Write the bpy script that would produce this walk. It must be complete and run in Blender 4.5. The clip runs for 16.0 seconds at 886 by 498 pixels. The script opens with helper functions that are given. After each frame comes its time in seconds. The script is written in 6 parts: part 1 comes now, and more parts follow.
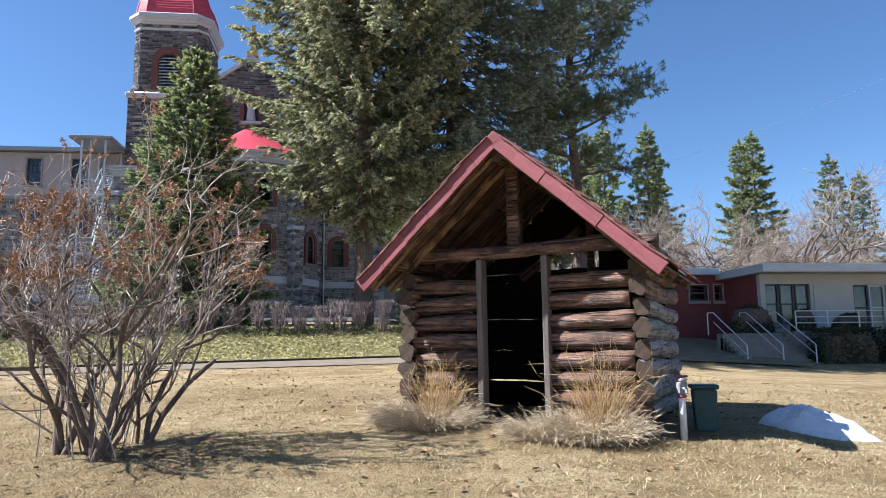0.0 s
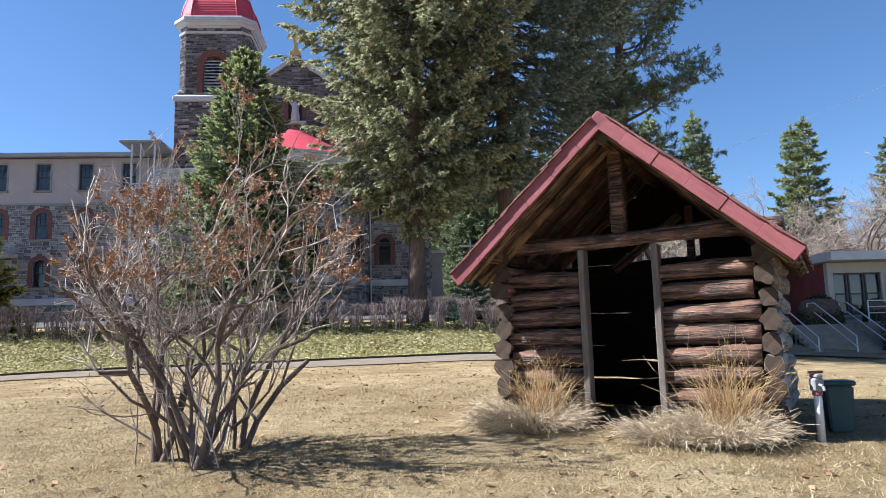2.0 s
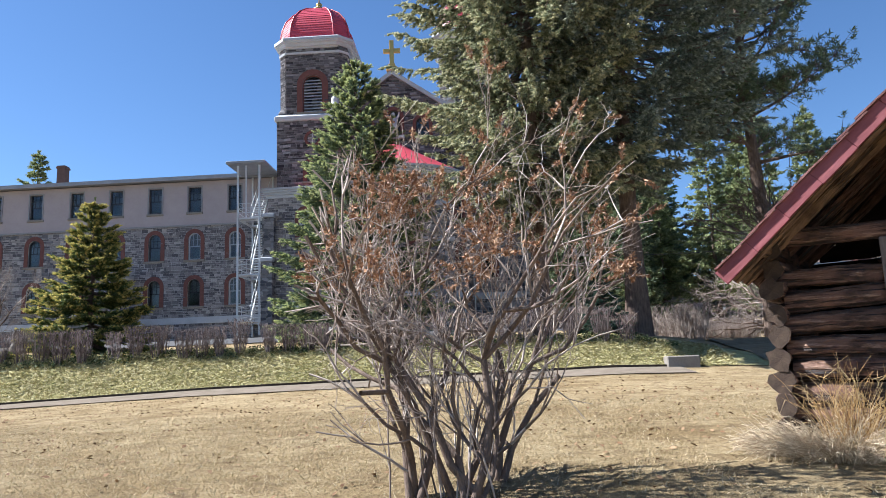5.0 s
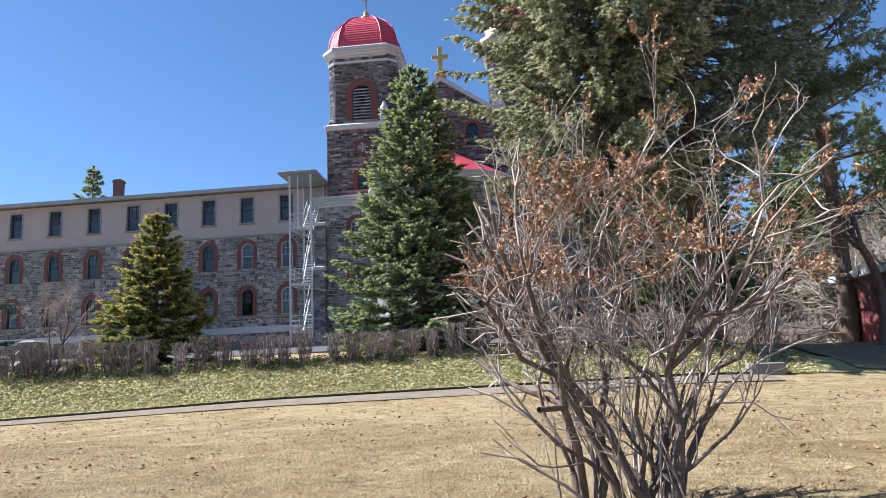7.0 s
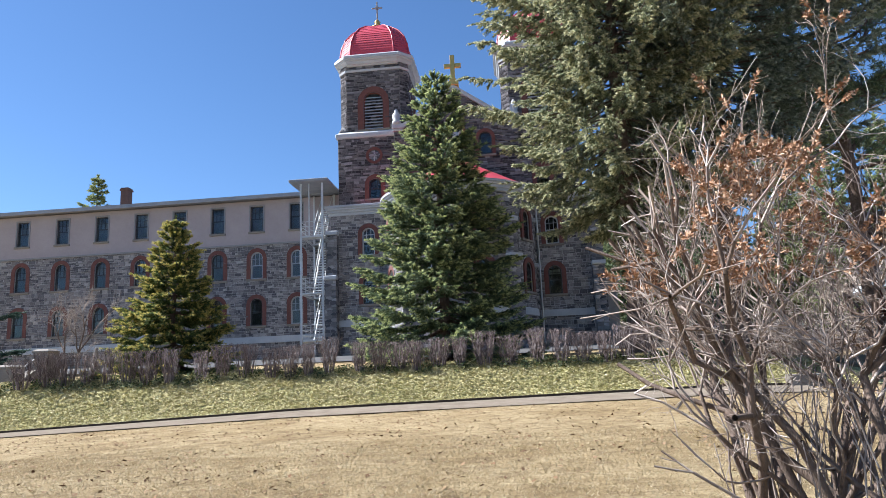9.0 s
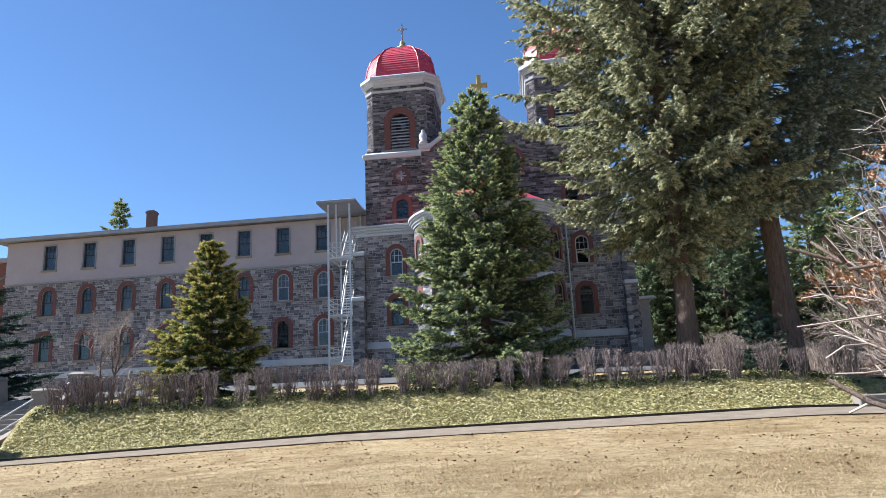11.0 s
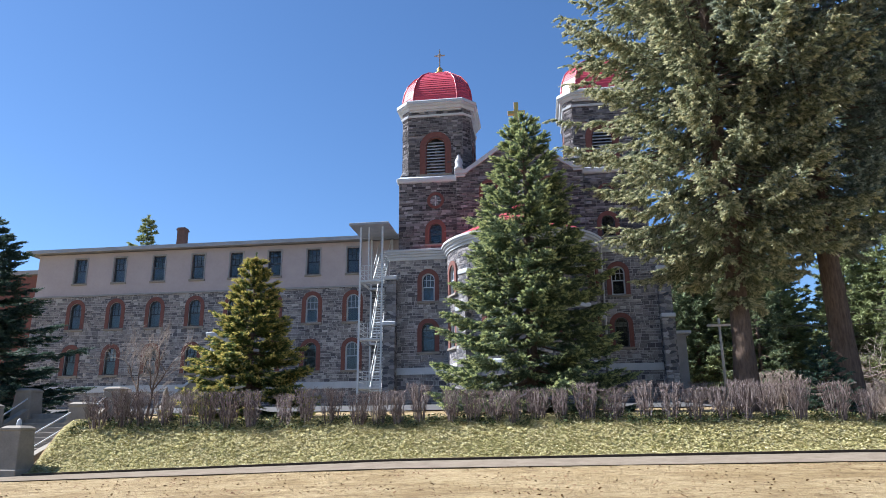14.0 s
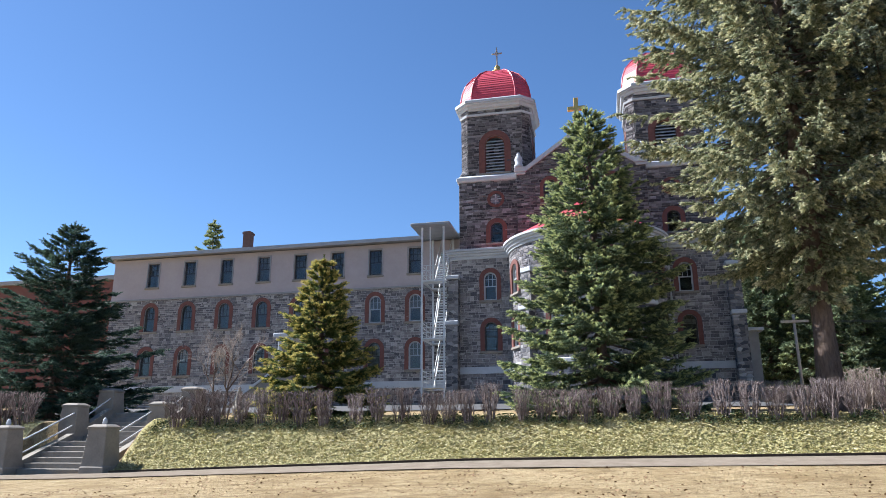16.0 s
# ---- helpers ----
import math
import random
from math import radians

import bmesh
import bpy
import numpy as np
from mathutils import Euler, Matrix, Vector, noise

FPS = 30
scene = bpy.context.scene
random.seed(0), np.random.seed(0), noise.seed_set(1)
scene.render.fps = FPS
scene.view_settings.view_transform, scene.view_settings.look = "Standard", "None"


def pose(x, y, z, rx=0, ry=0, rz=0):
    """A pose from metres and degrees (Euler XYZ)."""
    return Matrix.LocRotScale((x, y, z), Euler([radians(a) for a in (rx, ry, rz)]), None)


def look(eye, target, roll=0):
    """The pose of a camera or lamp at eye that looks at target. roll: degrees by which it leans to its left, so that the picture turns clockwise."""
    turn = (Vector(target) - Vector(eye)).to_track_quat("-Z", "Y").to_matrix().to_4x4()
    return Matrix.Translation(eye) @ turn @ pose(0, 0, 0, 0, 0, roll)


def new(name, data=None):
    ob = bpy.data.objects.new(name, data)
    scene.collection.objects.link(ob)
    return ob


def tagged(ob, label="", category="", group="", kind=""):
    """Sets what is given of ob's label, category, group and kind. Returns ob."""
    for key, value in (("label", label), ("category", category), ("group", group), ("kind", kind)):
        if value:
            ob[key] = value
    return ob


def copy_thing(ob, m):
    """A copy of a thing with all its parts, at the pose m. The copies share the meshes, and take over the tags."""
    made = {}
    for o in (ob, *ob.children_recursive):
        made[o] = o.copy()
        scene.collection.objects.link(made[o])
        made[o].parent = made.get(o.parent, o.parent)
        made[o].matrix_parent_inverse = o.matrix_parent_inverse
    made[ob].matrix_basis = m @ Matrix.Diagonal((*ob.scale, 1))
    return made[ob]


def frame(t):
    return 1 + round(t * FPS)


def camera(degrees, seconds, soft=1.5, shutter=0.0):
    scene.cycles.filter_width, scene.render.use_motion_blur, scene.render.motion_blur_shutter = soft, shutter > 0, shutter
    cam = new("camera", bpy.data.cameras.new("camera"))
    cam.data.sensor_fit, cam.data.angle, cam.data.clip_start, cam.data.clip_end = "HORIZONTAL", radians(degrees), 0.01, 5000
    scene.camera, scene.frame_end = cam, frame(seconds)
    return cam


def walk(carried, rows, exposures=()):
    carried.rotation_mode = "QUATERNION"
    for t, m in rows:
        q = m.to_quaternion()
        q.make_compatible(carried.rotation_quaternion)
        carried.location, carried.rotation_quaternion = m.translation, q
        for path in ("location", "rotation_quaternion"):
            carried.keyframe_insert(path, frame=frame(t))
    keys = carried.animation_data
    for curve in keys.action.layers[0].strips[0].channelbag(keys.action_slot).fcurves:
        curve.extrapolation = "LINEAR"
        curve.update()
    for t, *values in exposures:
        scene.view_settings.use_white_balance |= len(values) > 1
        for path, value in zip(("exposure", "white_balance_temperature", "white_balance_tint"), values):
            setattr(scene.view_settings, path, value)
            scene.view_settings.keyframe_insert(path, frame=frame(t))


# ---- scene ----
cam = camera(64.5, 16.0, 0.6)
METRES, EYE, TILT, LEAN, TURN = 8.0, 1.5, 0.0, 0.0, -7.1
ROWS = [
    (0.0, 0.0, 0.0, 0.0, 0.11, 7.95, 0.8),
    (0.5, -0.0092, 0.0085, -0.001, 0.46, 7.67, 0.75),
    (1.0, -0.0246, 0.0262, -0.0002, 1.09, 7.64, 0.89),
    (1.5, -0.0493, 0.0391, 0.001, 2.1, 7.68, 1.19),
    (2.0, -0.0837, 0.056, 0.0026, 3.32, 7.74, 1.59),
    (2.5, -0.1172, 0.0735, 0.0001, 4.77, 7.8, 2.01),
    (3.0, -0.1517, 0.0974, 0.0014, 6.11, 7.83, 2.28),
    (3.5, -0.1928, 0.1167, 0.0026, 7.14, 8.15, 2.27),
    (4.0, -0.2303, 0.1361, 0.0023, 8.18, 8.52, 2.25),
    (4.5, -0.267, 0.1564, 0.0043, 9.17, 8.84, 2.23),
    (7.0, -0.4233, 0.2162, 0.0151, 13.32, 9.92, 2.61),
    (7.5, -0.4534, 0.2301, 0.0171, 14.1, 9.93, 2.46),
    (8.0, -0.4858, 0.2376, 0.015, 13.82, 10.11, 2.3),
    (10.5, -0.6742, 0.2683, 0.0147, 12.57, 12.2, 2.95),
    (11.0, -0.7079, 0.2805, 0.0175, 14.24, 12.7, 2.63),
    (11.5, -0.7429, 0.2828, 0.0177, 15.45, 13.31, 2.24),
    (12.0, -0.7668, 0.2831, 0.0167, 16.18, 13.84, 1.63),
    (12.5, -0.7956, 0.2938, 0.0173, 16.07, 14.2, 1.12),
    (13.0, -0.8246, 0.2931, 0.0164, 15.4, 14.53, 0.78),
    (13.5, -0.8582, 0.3064, 0.0195, 14.72, 14.89, 0.49),
    (14.0, -0.8778, 0.3092, 0.0177, 14.96, 15.03, 0.46),
    (14.5, -0.8989, 0.3139, 0.0175, 16.14, 14.93, 0.44),
    (15.0, -0.9165, 0.3098, 0.0161, 17.64, 14.73, 0.5),
    (15.5, -0.9229, 0.3038, 0.0169, 18.98, 14.7, 0.42),
    (16.0, -0.9222, 0.3019, 0.0189, 19.65, 15.0, 0.28),
]
walk(cam, [(t, pose(0, 0, EYE, TILT, LEAN, TURN) @ pose(METRES * x, METRES * y, METRES * z, 90 + pitch, roll, yaw)) for t, x, y, z, yaw, pitch, roll in ROWS], [(0.0, 1.5, 5850, 11), (16.0, 1.5, 5850, 11)])

# ---- light ----
SUN_EL, SUN_AZ = 47.0, 175.0  # degrees; azimuth from +x towards +y
sun_way = Vector((math.cos(radians(SUN_EL)) * math.cos(radians(SUN_AZ)), math.cos(radians(SUN_EL)) * math.sin(radians(SUN_AZ)), math.sin(radians(SUN_EL))))
world = bpy.data.worlds.new("world")
scene.world = world
world.use_nodes = True
wn = world.node_tree.nodes
sky = wn.new("ShaderNodeTexSky")
sky.sky_type, sky.sun_disc = "NISHITA", False
sky.sun_elevation, sky.sun_rotation = radians(SUN_EL), radians(90 - SUN_AZ)
sky.altitude, sky.air_density, sky.dust_density, sky.ozone_density = 900, 1.0, 0.25, 3.5
tone = wn.new("ShaderNodeHueSaturation")
tone.inputs["Saturation"].default_value = 1.08
world.node_tree.links.new(sky.outputs[0], tone.inputs["Color"])
world.node_tree.links.new(tone.outputs[0], wn["Background"].inputs[0])
wn["Background"].inputs[1].default_value = 0.056
sun = new("sun", bpy.data.lights.new("sun", "SUN"))
sun.data.energy, sun.data.angle, sun.data.color = 5.0, radians(0.53), (1.0, 0.95, 0.88)
sun.matrix_world = look((0, 0, 60), Vector((0, 0, 60)) - sun_way)

# ---- materials ----
def material(name, rough=0.8, metal=0.0, spec=0.3):
    m = bpy.data.materials.new(name)
    m.use_nodes = True
    b = m.node_tree.nodes["Principled BSDF"]
    b.inputs["Roughness"].default_value, b.inputs["Metallic"].default_value = rough, metal
    b.inputs["Specular IOR Level"].default_value = spec
    return m, m.node_tree.nodes, m.node_tree.links, b


def coords(n, l, scale=(1, 1, 1), source="Object"):
    tc, mp = n.new("ShaderNodeTexCoord"), n.new("ShaderNodeMapping")
    mp.inputs["Scale"].default_value = scale
    l.new(tc.outputs[source], mp.inputs[0])
    return mp.outputs[0]


def noise_tex(n, l, vec, scale, detail=6, rough=0.6):
    t = n.new("ShaderNodeTexNoise")
    t.inputs["Scale"].default_value, t.inputs["Detail"].default_value, t.inputs["Roughness"].default_value = scale, detail, rough
    l.new(vec, t.inputs["Vector"])
    return t.outputs["Fac"]


def ramp(n, l, fac, stops):
    r = n.new("ShaderNodeValToRGB")
    els = r.color_ramp.elements
    while len(els) < len(stops):
        els.new(0.5)
    for e, (p, c) in zip(els, stops):
        e.position, e.color = p, (*c, 1)
    l.new(fac, r.inputs[0])
    return r.outputs[0]


def mixed(n, l, fac, a, b, how="MIX"):
    m = n.new("ShaderNodeMix")
    m.data_type, m.blend_type = "RGBA", how
    for value, socket in ((fac, m.inputs[0]), (a, m.inputs[6]), (b, m.inputs[7])):
        if isinstance(value, (int, float)):
            socket.default_value = value
        elif isinstance(value, tuple):
            socket.default_value = (*value, 1)
        else:
            l.new(value, socket)
    return m.outputs[2]


def bumped(n, l, b, height, strength=0.4, distance=0.02):
    k = n.new("ShaderNodeBump")
    k.inputs["Strength"].default_value, k.inputs["Distance"].default_value = strength, distance
    l.new(height, k.inputs["Height"])
    l.new(k.outputs[0], b.inputs["Normal"])


def simple(name, dark, light, scale=3.0, rough=0.8, metal=0.0, spec=0.3, stretch=(1, 1, 1), bump=0.3, depth=0.01, own=0.0, source="Object"):
    """Two tones by noise at two scales, a fine bump, and a change of tone from object to object."""
    m, n, l, b = material(name, rough, metal, spec)
    v = coords(n, l, stretch, source)
    big, fine = noise_tex(n, l, v, scale), noise_tex(n, l, v, scale * 9)
    c = ramp(n, l, big, [(0.3, dark), (0.7, light)])
    c = mixed(n, l, 0.35, c, ramp(n, l, fine, [(0.3, dark), (0.7, light)]))
    if own:
        info = n.new("ShaderNodeObjectInfo")
        c = mixed(n, l, own, c, ramp(n, l, info.outputs["Random"], [(0.0, (0.35, 0.35, 0.35)), (1.0, (1.0, 0.97, 0.93))]), "MULTIPLY")
    l.new(c, b.inputs["Base Color"])
    if bump:
        bumped(n, l, b, fine, bump, depth)
    return m


def island(name, stops, rough=0.7, spec=0.2, through_light=0.0):
    """Tones picked for each loose piece of a mesh: leaves, needles, twigs."""
    m, n, l, b = material(name, rough, 0.0, spec)
    g = n.new("ShaderNodeNewGeometry")
    c = ramp(n, l, g.outputs["Random Per Island"], stops)
    v = coords(n, l)
    c = mixed(n, l, 0.5, c, ramp(n, l, noise_tex(n, l, v, 1.3, 3), [(0.3, (0.55, 0.55, 0.55)), (0.7, (1, 1, 1))]), "MULTIPLY")
    l.new(c, b.inputs["Base Color"])
    if through_light:
        tr = n.new("ShaderNodeBsdfTranslucent")
        l.new(c, tr.inputs[0])
        mx = n.new("ShaderNodeMixShader")
        mx.inputs[0].default_value = through_light
        l.new(b.outputs[0], mx.inputs[1])
        l.new(tr.outputs[0], mx.inputs[2])
        l.new(mx.outputs[0], n["Material Output"].inputs[0])
    return m


def stone_material():
    """Rubble masonry in rough courses with pale mortar."""
    m, n, l, b = material("rubble stone", 0.9, 0.0, 0.2)
    tc = n.new("ShaderNodeTexCoord")
    sep, add, com = n.new("ShaderNodeSeparateXYZ"), n.new("ShaderNodeMath"), n.new("ShaderNodeCombineXYZ")
    l.new(tc.outputs["Object"], sep.inputs[0])
    l.new(sep.outputs[0], add.inputs[0])
    l.new(sep.outputs[1], add.inputs[1])
    l.new(add.outputs[0], com.inputs[0])
    l.new(sep.outputs[2], com.inputs[1])
    warp = n.new("ShaderNodeTexNoise")
    warp.inputs["Scale"].default_value = 1.6
    l.new(com.outputs[0], warp.inputs["Vector"])
    vm = n.new("ShaderNodeVectorMath")
    vm.operation = "MULTIPLY_ADD"
    vm.inputs[1].default_value = (0.25, 0.25, 0)
    l.new(warp.outputs["Color"], vm.inputs[0])
    l.new(com.outputs[0], vm.inputs[2])
    mp = n.new("ShaderNodeMapping")
    mp.inputs["Scale"].default_value = (2.5, 5.0, 1.0)
    l.new(vm.outputs[0], mp.inputs[0])
    cell, edge = n.new("ShaderNodeTexVoronoi"), n.new("ShaderNodeTexVoronoi")
    edge.feature = "DISTANCE_TO_EDGE"
    for t in (cell, edge):
        t.voronoi_dimensions = "2D"
        t.inputs["Scale"].default_value, t.inputs["Randomness"].default_value = 1.0, 0.72
        l.new(mp.outputs[0], t.inputs["Vector"])
    tone = n.new("ShaderNodeSeparateColor")
    l.new(cell.outputs["Color"], tone.inputs[0])
    c = ramp(n, l, tone.outputs[0], [(0.0, (0.075, 0.078, 0.09)), (0.3, (0.15, 0.149, 0.158)), (0.55, (0.22, 0.21, 0.21)), (0.8, (0.3, 0.29, 0.29)), (1.0, (0.46, 0.45, 0.45))])
    fine = noise_tex(n, l, com.outputs[0], 14, 5)
    c = mixed(n, l, 0.6, c, ramp(n, l, fine, [(0.25, (0.5, 0.5, 0.52)), (0.75, (1.0, 1.0, 1.0))]), "MULTIPLY")
    joint = ramp(n, l, edge.outputs["Distance"], [(0.02, (1, 1, 1)), (0.07, (0, 0, 0))])
    c = mixed(n, l, joint, c, (0.22, 0.21, 0.2))
    l.new(c, b.inputs["Base Color"])
    h = mixed(n, l, 0.3, ramp(n, l, edge.outputs["Distance"], [(0.0, (0, 0, 0)), (0.16, (1, 1, 1))]), fine)
    bumped(n, l, b, h, 0.9, 0.07)
    return m


def ground_material(name, tones, patch, fleck):
    m, n, l, b = material(name, 0.95, 0.0, 0.1)
    v = coords(n, l)
    c = ramp(n, l, noise_tex(n, l, v, 7.0, 8, 0.7), [(0.25, tones[0]), (0.5, tones[1]), (0.75, tones[2])])
    c = mixed(n, l, ramp(n, l, noise_tex(n, l, v, 0.5, 7, 0.7), [(0.42, (0, 0, 0)), (0.62, (0.85, 0.85, 0.85))]), c, patch)
    c = mixed(n, l, ramp(n, l, noise_tex(n, l, v, 2.6, 7, 0.72), [(0.48, (0, 0, 0)), (0.66, (0.7, 0.7, 0.7))]), c, fleck)
    c = mixed(n, l, ramp(n, l, noise_tex(n, l, v, 38, 5, 0.75), [(0.5, (0, 0, 0)), (0.64, (0.9, 0.9, 0.9))]), c, fleck)
    l.new(c, b.inputs["Base Color"])
    bumped(n, l, b, noise_tex(n, l, v, 45, 6, 0.75), 1.0, 0.06)
    return m


def glass_material():
    m, n, l, b = material("window glass", 0.02, 0.0, 0.5)
    b.inputs["Transmission Weight"].default_value = 1.0
    b.inputs["IOR"].default_value = 1.5
    v = coords(n, l)
    l.new(ramp(n, l, noise_tex(n, l, v, 0.8, 2), [(0.3, (0.55, 0.6, 0.62)), (0.7, (0.75, 0.8, 0.8))]), b.inputs["Base Color"])
    bumped(n, l, b, noise_tex(n, l, v, 1.7, 2), 0.06, 0.02)
    return m


def log_material(name, dark, mid, light, spec):
    """Hewn wood: long dark checks, brown patches and pale worn flecks along x."""
    m, n, l, b = material(name, 0.55, 0.0, spec)
    v = coords(n, l, (0.35, 3.2, 3.2))
    grain, patch_ = noise_tex(n, l, v, 9, 8, 0.7), noise_tex(n, l, coords(n, l, (1.4, 2.2, 2.2)), 2.4, 5, 0.62)
    c = mixed(n, l, ramp(n, l, patch_, [(0.4, (0, 0, 0)), (0.6, (1, 1, 1))]), dark, mid)
    c = mixed(n, l, ramp(n, l, grain, [(0.55, (0, 0, 0)), (0.66, (0.85, 0.85, 0.85))]), c, light)
    check = ramp(n, l, noise_tex(n, l, coords(n, l, (0.25, 5, 5)), 6, 4, 0.55), [(0.4, (1, 1, 1)), (0.47, (0, 0, 0))])
    c = mixed(n, l, check, c, tuple(k * 0.35 for k in dark))
    info = n.new("ShaderNodeObjectInfo")
    c = mixed(n, l, 0.5, c, ramp(n, l, info.outputs["Random"], [(0.0, (0.5, 0.47, 0.45)), (1.0, (1.0, 0.97, 0.93))]), "MULTIPLY")
    l.new(c, b.inputs["Base Color"])
    bumped(n, l, b, mixed(n, l, check, grain, (0, 0, 0)), 1.0, 0.05)
    return m


def facing_material(name, stops):
    """Rough stone, its tone picked for each loose piece."""
    m, n, l, b = material(name, 0.9, 0.0, 0.2)
    g = n.new("ShaderNodeNewGeometry")
    c = ramp(n, l, g.outputs["Random Per Island"], stops)
    v = coords(n, l)
    fine = noise_tex(n, l, v, 11, 6, 0.7)
    c = mixed(n, l, 0.75, c, ramp(n, l, fine, [(0.3, (0.45, 0.45, 0.47)), (0.7, (1.15, 1.12, 1.1))]), "MULTIPLY")
    c = mixed(n, l, 0.5, c, ramp(n, l, noise_tex(n, l, v, 0.35, 4), [(0.35, (0.72, 0.71, 0.72)), (0.65, (1.1, 1.08, 1.06))]), "MULTIPLY")
    l.new(c, b.inputs["Base Color"])
    bumped(n, l, b, fine, 0.8, 0.04)
    return m


STONE = stone_material()
WINGSTONE = facing_material("grey rubble pieces", [(0, (0.105, 0.106, 0.12)), (0.3, (0.18, 0.177, 0.19)), (0.6, (0.255, 0.245, 0.25)), (0.88, (0.33, 0.32, 0.322)), (1, (0.48, 0.47, 0.465))])
TOWERSTONE = facing_material("dark coursed rubble pieces", [(0, (0.0468, 0.0455, 0.0524)), (0.4, (0.112, 0.107, 0.116)), (0.75, (0.184, 0.172, 0.182)), (1, (0.368, 0.359, 0.378))])
MORTAR = simple("pale lime mortar", (0.314, 0.309, 0.309), (0.447, 0.435, 0.43), 2.0, 0.95)
DARKMORTAR = simple("grey lime mortar", (0.15, 0.147, 0.15), (0.235, 0.23, 0.228), 2.0, 0.95)
ENDWOOD = simple("cut log ends", (0.03, 0.0198, 0.0144), (0.12, 0.084, 0.06), 9, 0.85, bump=0.8, depth=0.02)
STUCCO = simple("taupe stucco", (0.329, 0.292, 0.297), (0.403, 0.358, 0.363), 0.7, 0.9)
BRICK = simple("red brick", (0.115, 0.0467, 0.0399), (0.178, 0.0782, 0.0654), 4, 0.85)
WHITE = simple("weathered white trim", (0.36, 0.383, 0.414), (0.495, 0.517, 0.549), 1.2, 0.65)
GREYTRIM = simple("grey painted trim", (0.2, 0.2, 0.21), (0.3, 0.3, 0.31), 2, 0.6)
RED = simple("red metal roof", (0.391, 0.0425, 0.068), (0.493, 0.0723, 0.0978), 1.5, 0.38, 0.0, 0.5, bump=0.1)
GOLD = simple("gilded metal", (0.675, 0.378, 0.09), (0.81, 0.495, 0.162), 5, 0.3, 0.9)
GLASS = glass_material()
# Frame colour; also on sheets and floors that stand for unlit rooms.
DARKFRAME = simple("dark frame and unlit room", (0.035, 0.037, 0.04), (0.07, 0.072, 0.075), 3, 0.5)
STEEL = simple("pale galvanised steel", (0.425, 0.442, 0.459), (0.578, 0.595, 0.612), 3, 0.45, 0.3)
CONCRETE = simple("weathered concrete", (0.162, 0.145, 0.123), (0.272, 0.246, 0.212), 2.2, 0.9, bump=0.5)
PATH = simple("dusty brown grey asphalt", (0.13, 0.108, 0.083), (0.225, 0.19, 0.15), 2.5, 1.0, 0.0, 0.0, bump=0.5)
# Kerb tone kept dark: the shade on its near face is in the colour.
SHADEDKERB = simple("kerb edging with shade in colour", (0.035, 0.028, 0.022), (0.1, 0.078, 0.06), 2, 1.0, 0.0, 0.03)
LAWN = ground_material("dry winter lawn", ((0.272, 0.2, 0.104), (0.448, 0.348, 0.196), (0.56, 0.46, 0.288)), (0.264, 0.188, 0.092), (0.152, 0.104, 0.0544))
BANK = ground_material("leafy bank soil", ((0.36, 0.31, 0.15), (0.499, 0.438, 0.23), (0.599, 0.538, 0.329)), (0.419, 0.399, 0.169), (0.239, 0.2, 0.0998))
LOG = log_material("dark oiled log", (0.05, 0.029, 0.021), (0.24, 0.128, 0.085), (0.52, 0.35, 0.25), 0.5)
GREYLOG = log_material("weathered grey log", (0.2, 0.195, 0.195), (0.34, 0.335, 0.335), (0.56, 0.55, 0.54), 0.2)
POLEWOOD = log_material("tan peeled pole", (0.12, 0.068, 0.04), (0.3, 0.185, 0.105), (0.45, 0.31, 0.2), 0.4)
POSTWOOD = simple("grey brown plank", (0.09, 0.075, 0.066), (0.24, 0.205, 0.18), 6, 0.85, 0.0, 0.2, (5, 5, 0.4), 0.6, 0.01)
FASCIA = simple("faded red board", (0.212, 0.0595, 0.0663), (0.34, 0.119, 0.128), 5, 0.75, 0.0, 0.25, (0.5, 3, 3), 0.5, 0.01, 0.3)
BARK = simple("brown bark", (0.07, 0.05, 0.042), (0.24, 0.18, 0.145), 5, 0.95, 0.0, 0.1, (3, 3, 0.6), 1.0, 0.05)
TWIG = island("grey brown twigs", [(0, (0.2, 0.155, 0.13)), (0.5, (0.38, 0.31, 0.265)), (1, (0.55, 0.48, 0.42))], 0.8)
HEDGETWIG = island("purple brown twigs", [(0, (0.1, 0.074, 0.07)), (0.6, (0.22, 0.172, 0.165)), (1, (0.42, 0.36, 0.345))], 0.85)
SEED = island("rusty seed heads", [(0, (0.24, 0.12, 0.065)), (0.6, (0.42, 0.25, 0.15)), (1, (0.58, 0.42, 0.29))], 0.9)
SPRUCE_BLUE = island("blue green needles", [(0, (0.06, 0.0918, 0.0522)), (0.6, (0.145, 0.2, 0.114)), (1, (0.25, 0.313, 0.185))], 0.6, 0.3, through_light=0.25)
SPRUCE_GREEN = island("olive green far needles", [(0, (0.12, 0.148, 0.0675)), (0.6, (0.272, 0.322, 0.15)), (1, (0.448, 0.487, 0.247))], 0.7, 0.2, through_light=0.3)
SPRUCE_GOLD = island("deep green needles", [(0, (0.055, 0.088, 0.0308)), (0.6, (0.127, 0.176, 0.0605)), (1, (0.22, 0.253, 0.0935))], 0.6, 0.3, through_light=0.38)
SPRUCE_DARK = island("dark blue green needles", [(0, (0.0279, 0.0544, 0.0404)), (0.6, (0.0621, 0.109, 0.0773)), (1, (0.116, 0.17, 0.124))], 0.6, 0.3, through_light=0.42)
PINE = island("pine needles", [(0, (0.075, 0.108, 0.0623)), (0.6, (0.173, 0.225, 0.123)), (1, (0.315, 0.375, 0.21))], 0.6, 0.3, through_light=0.35)
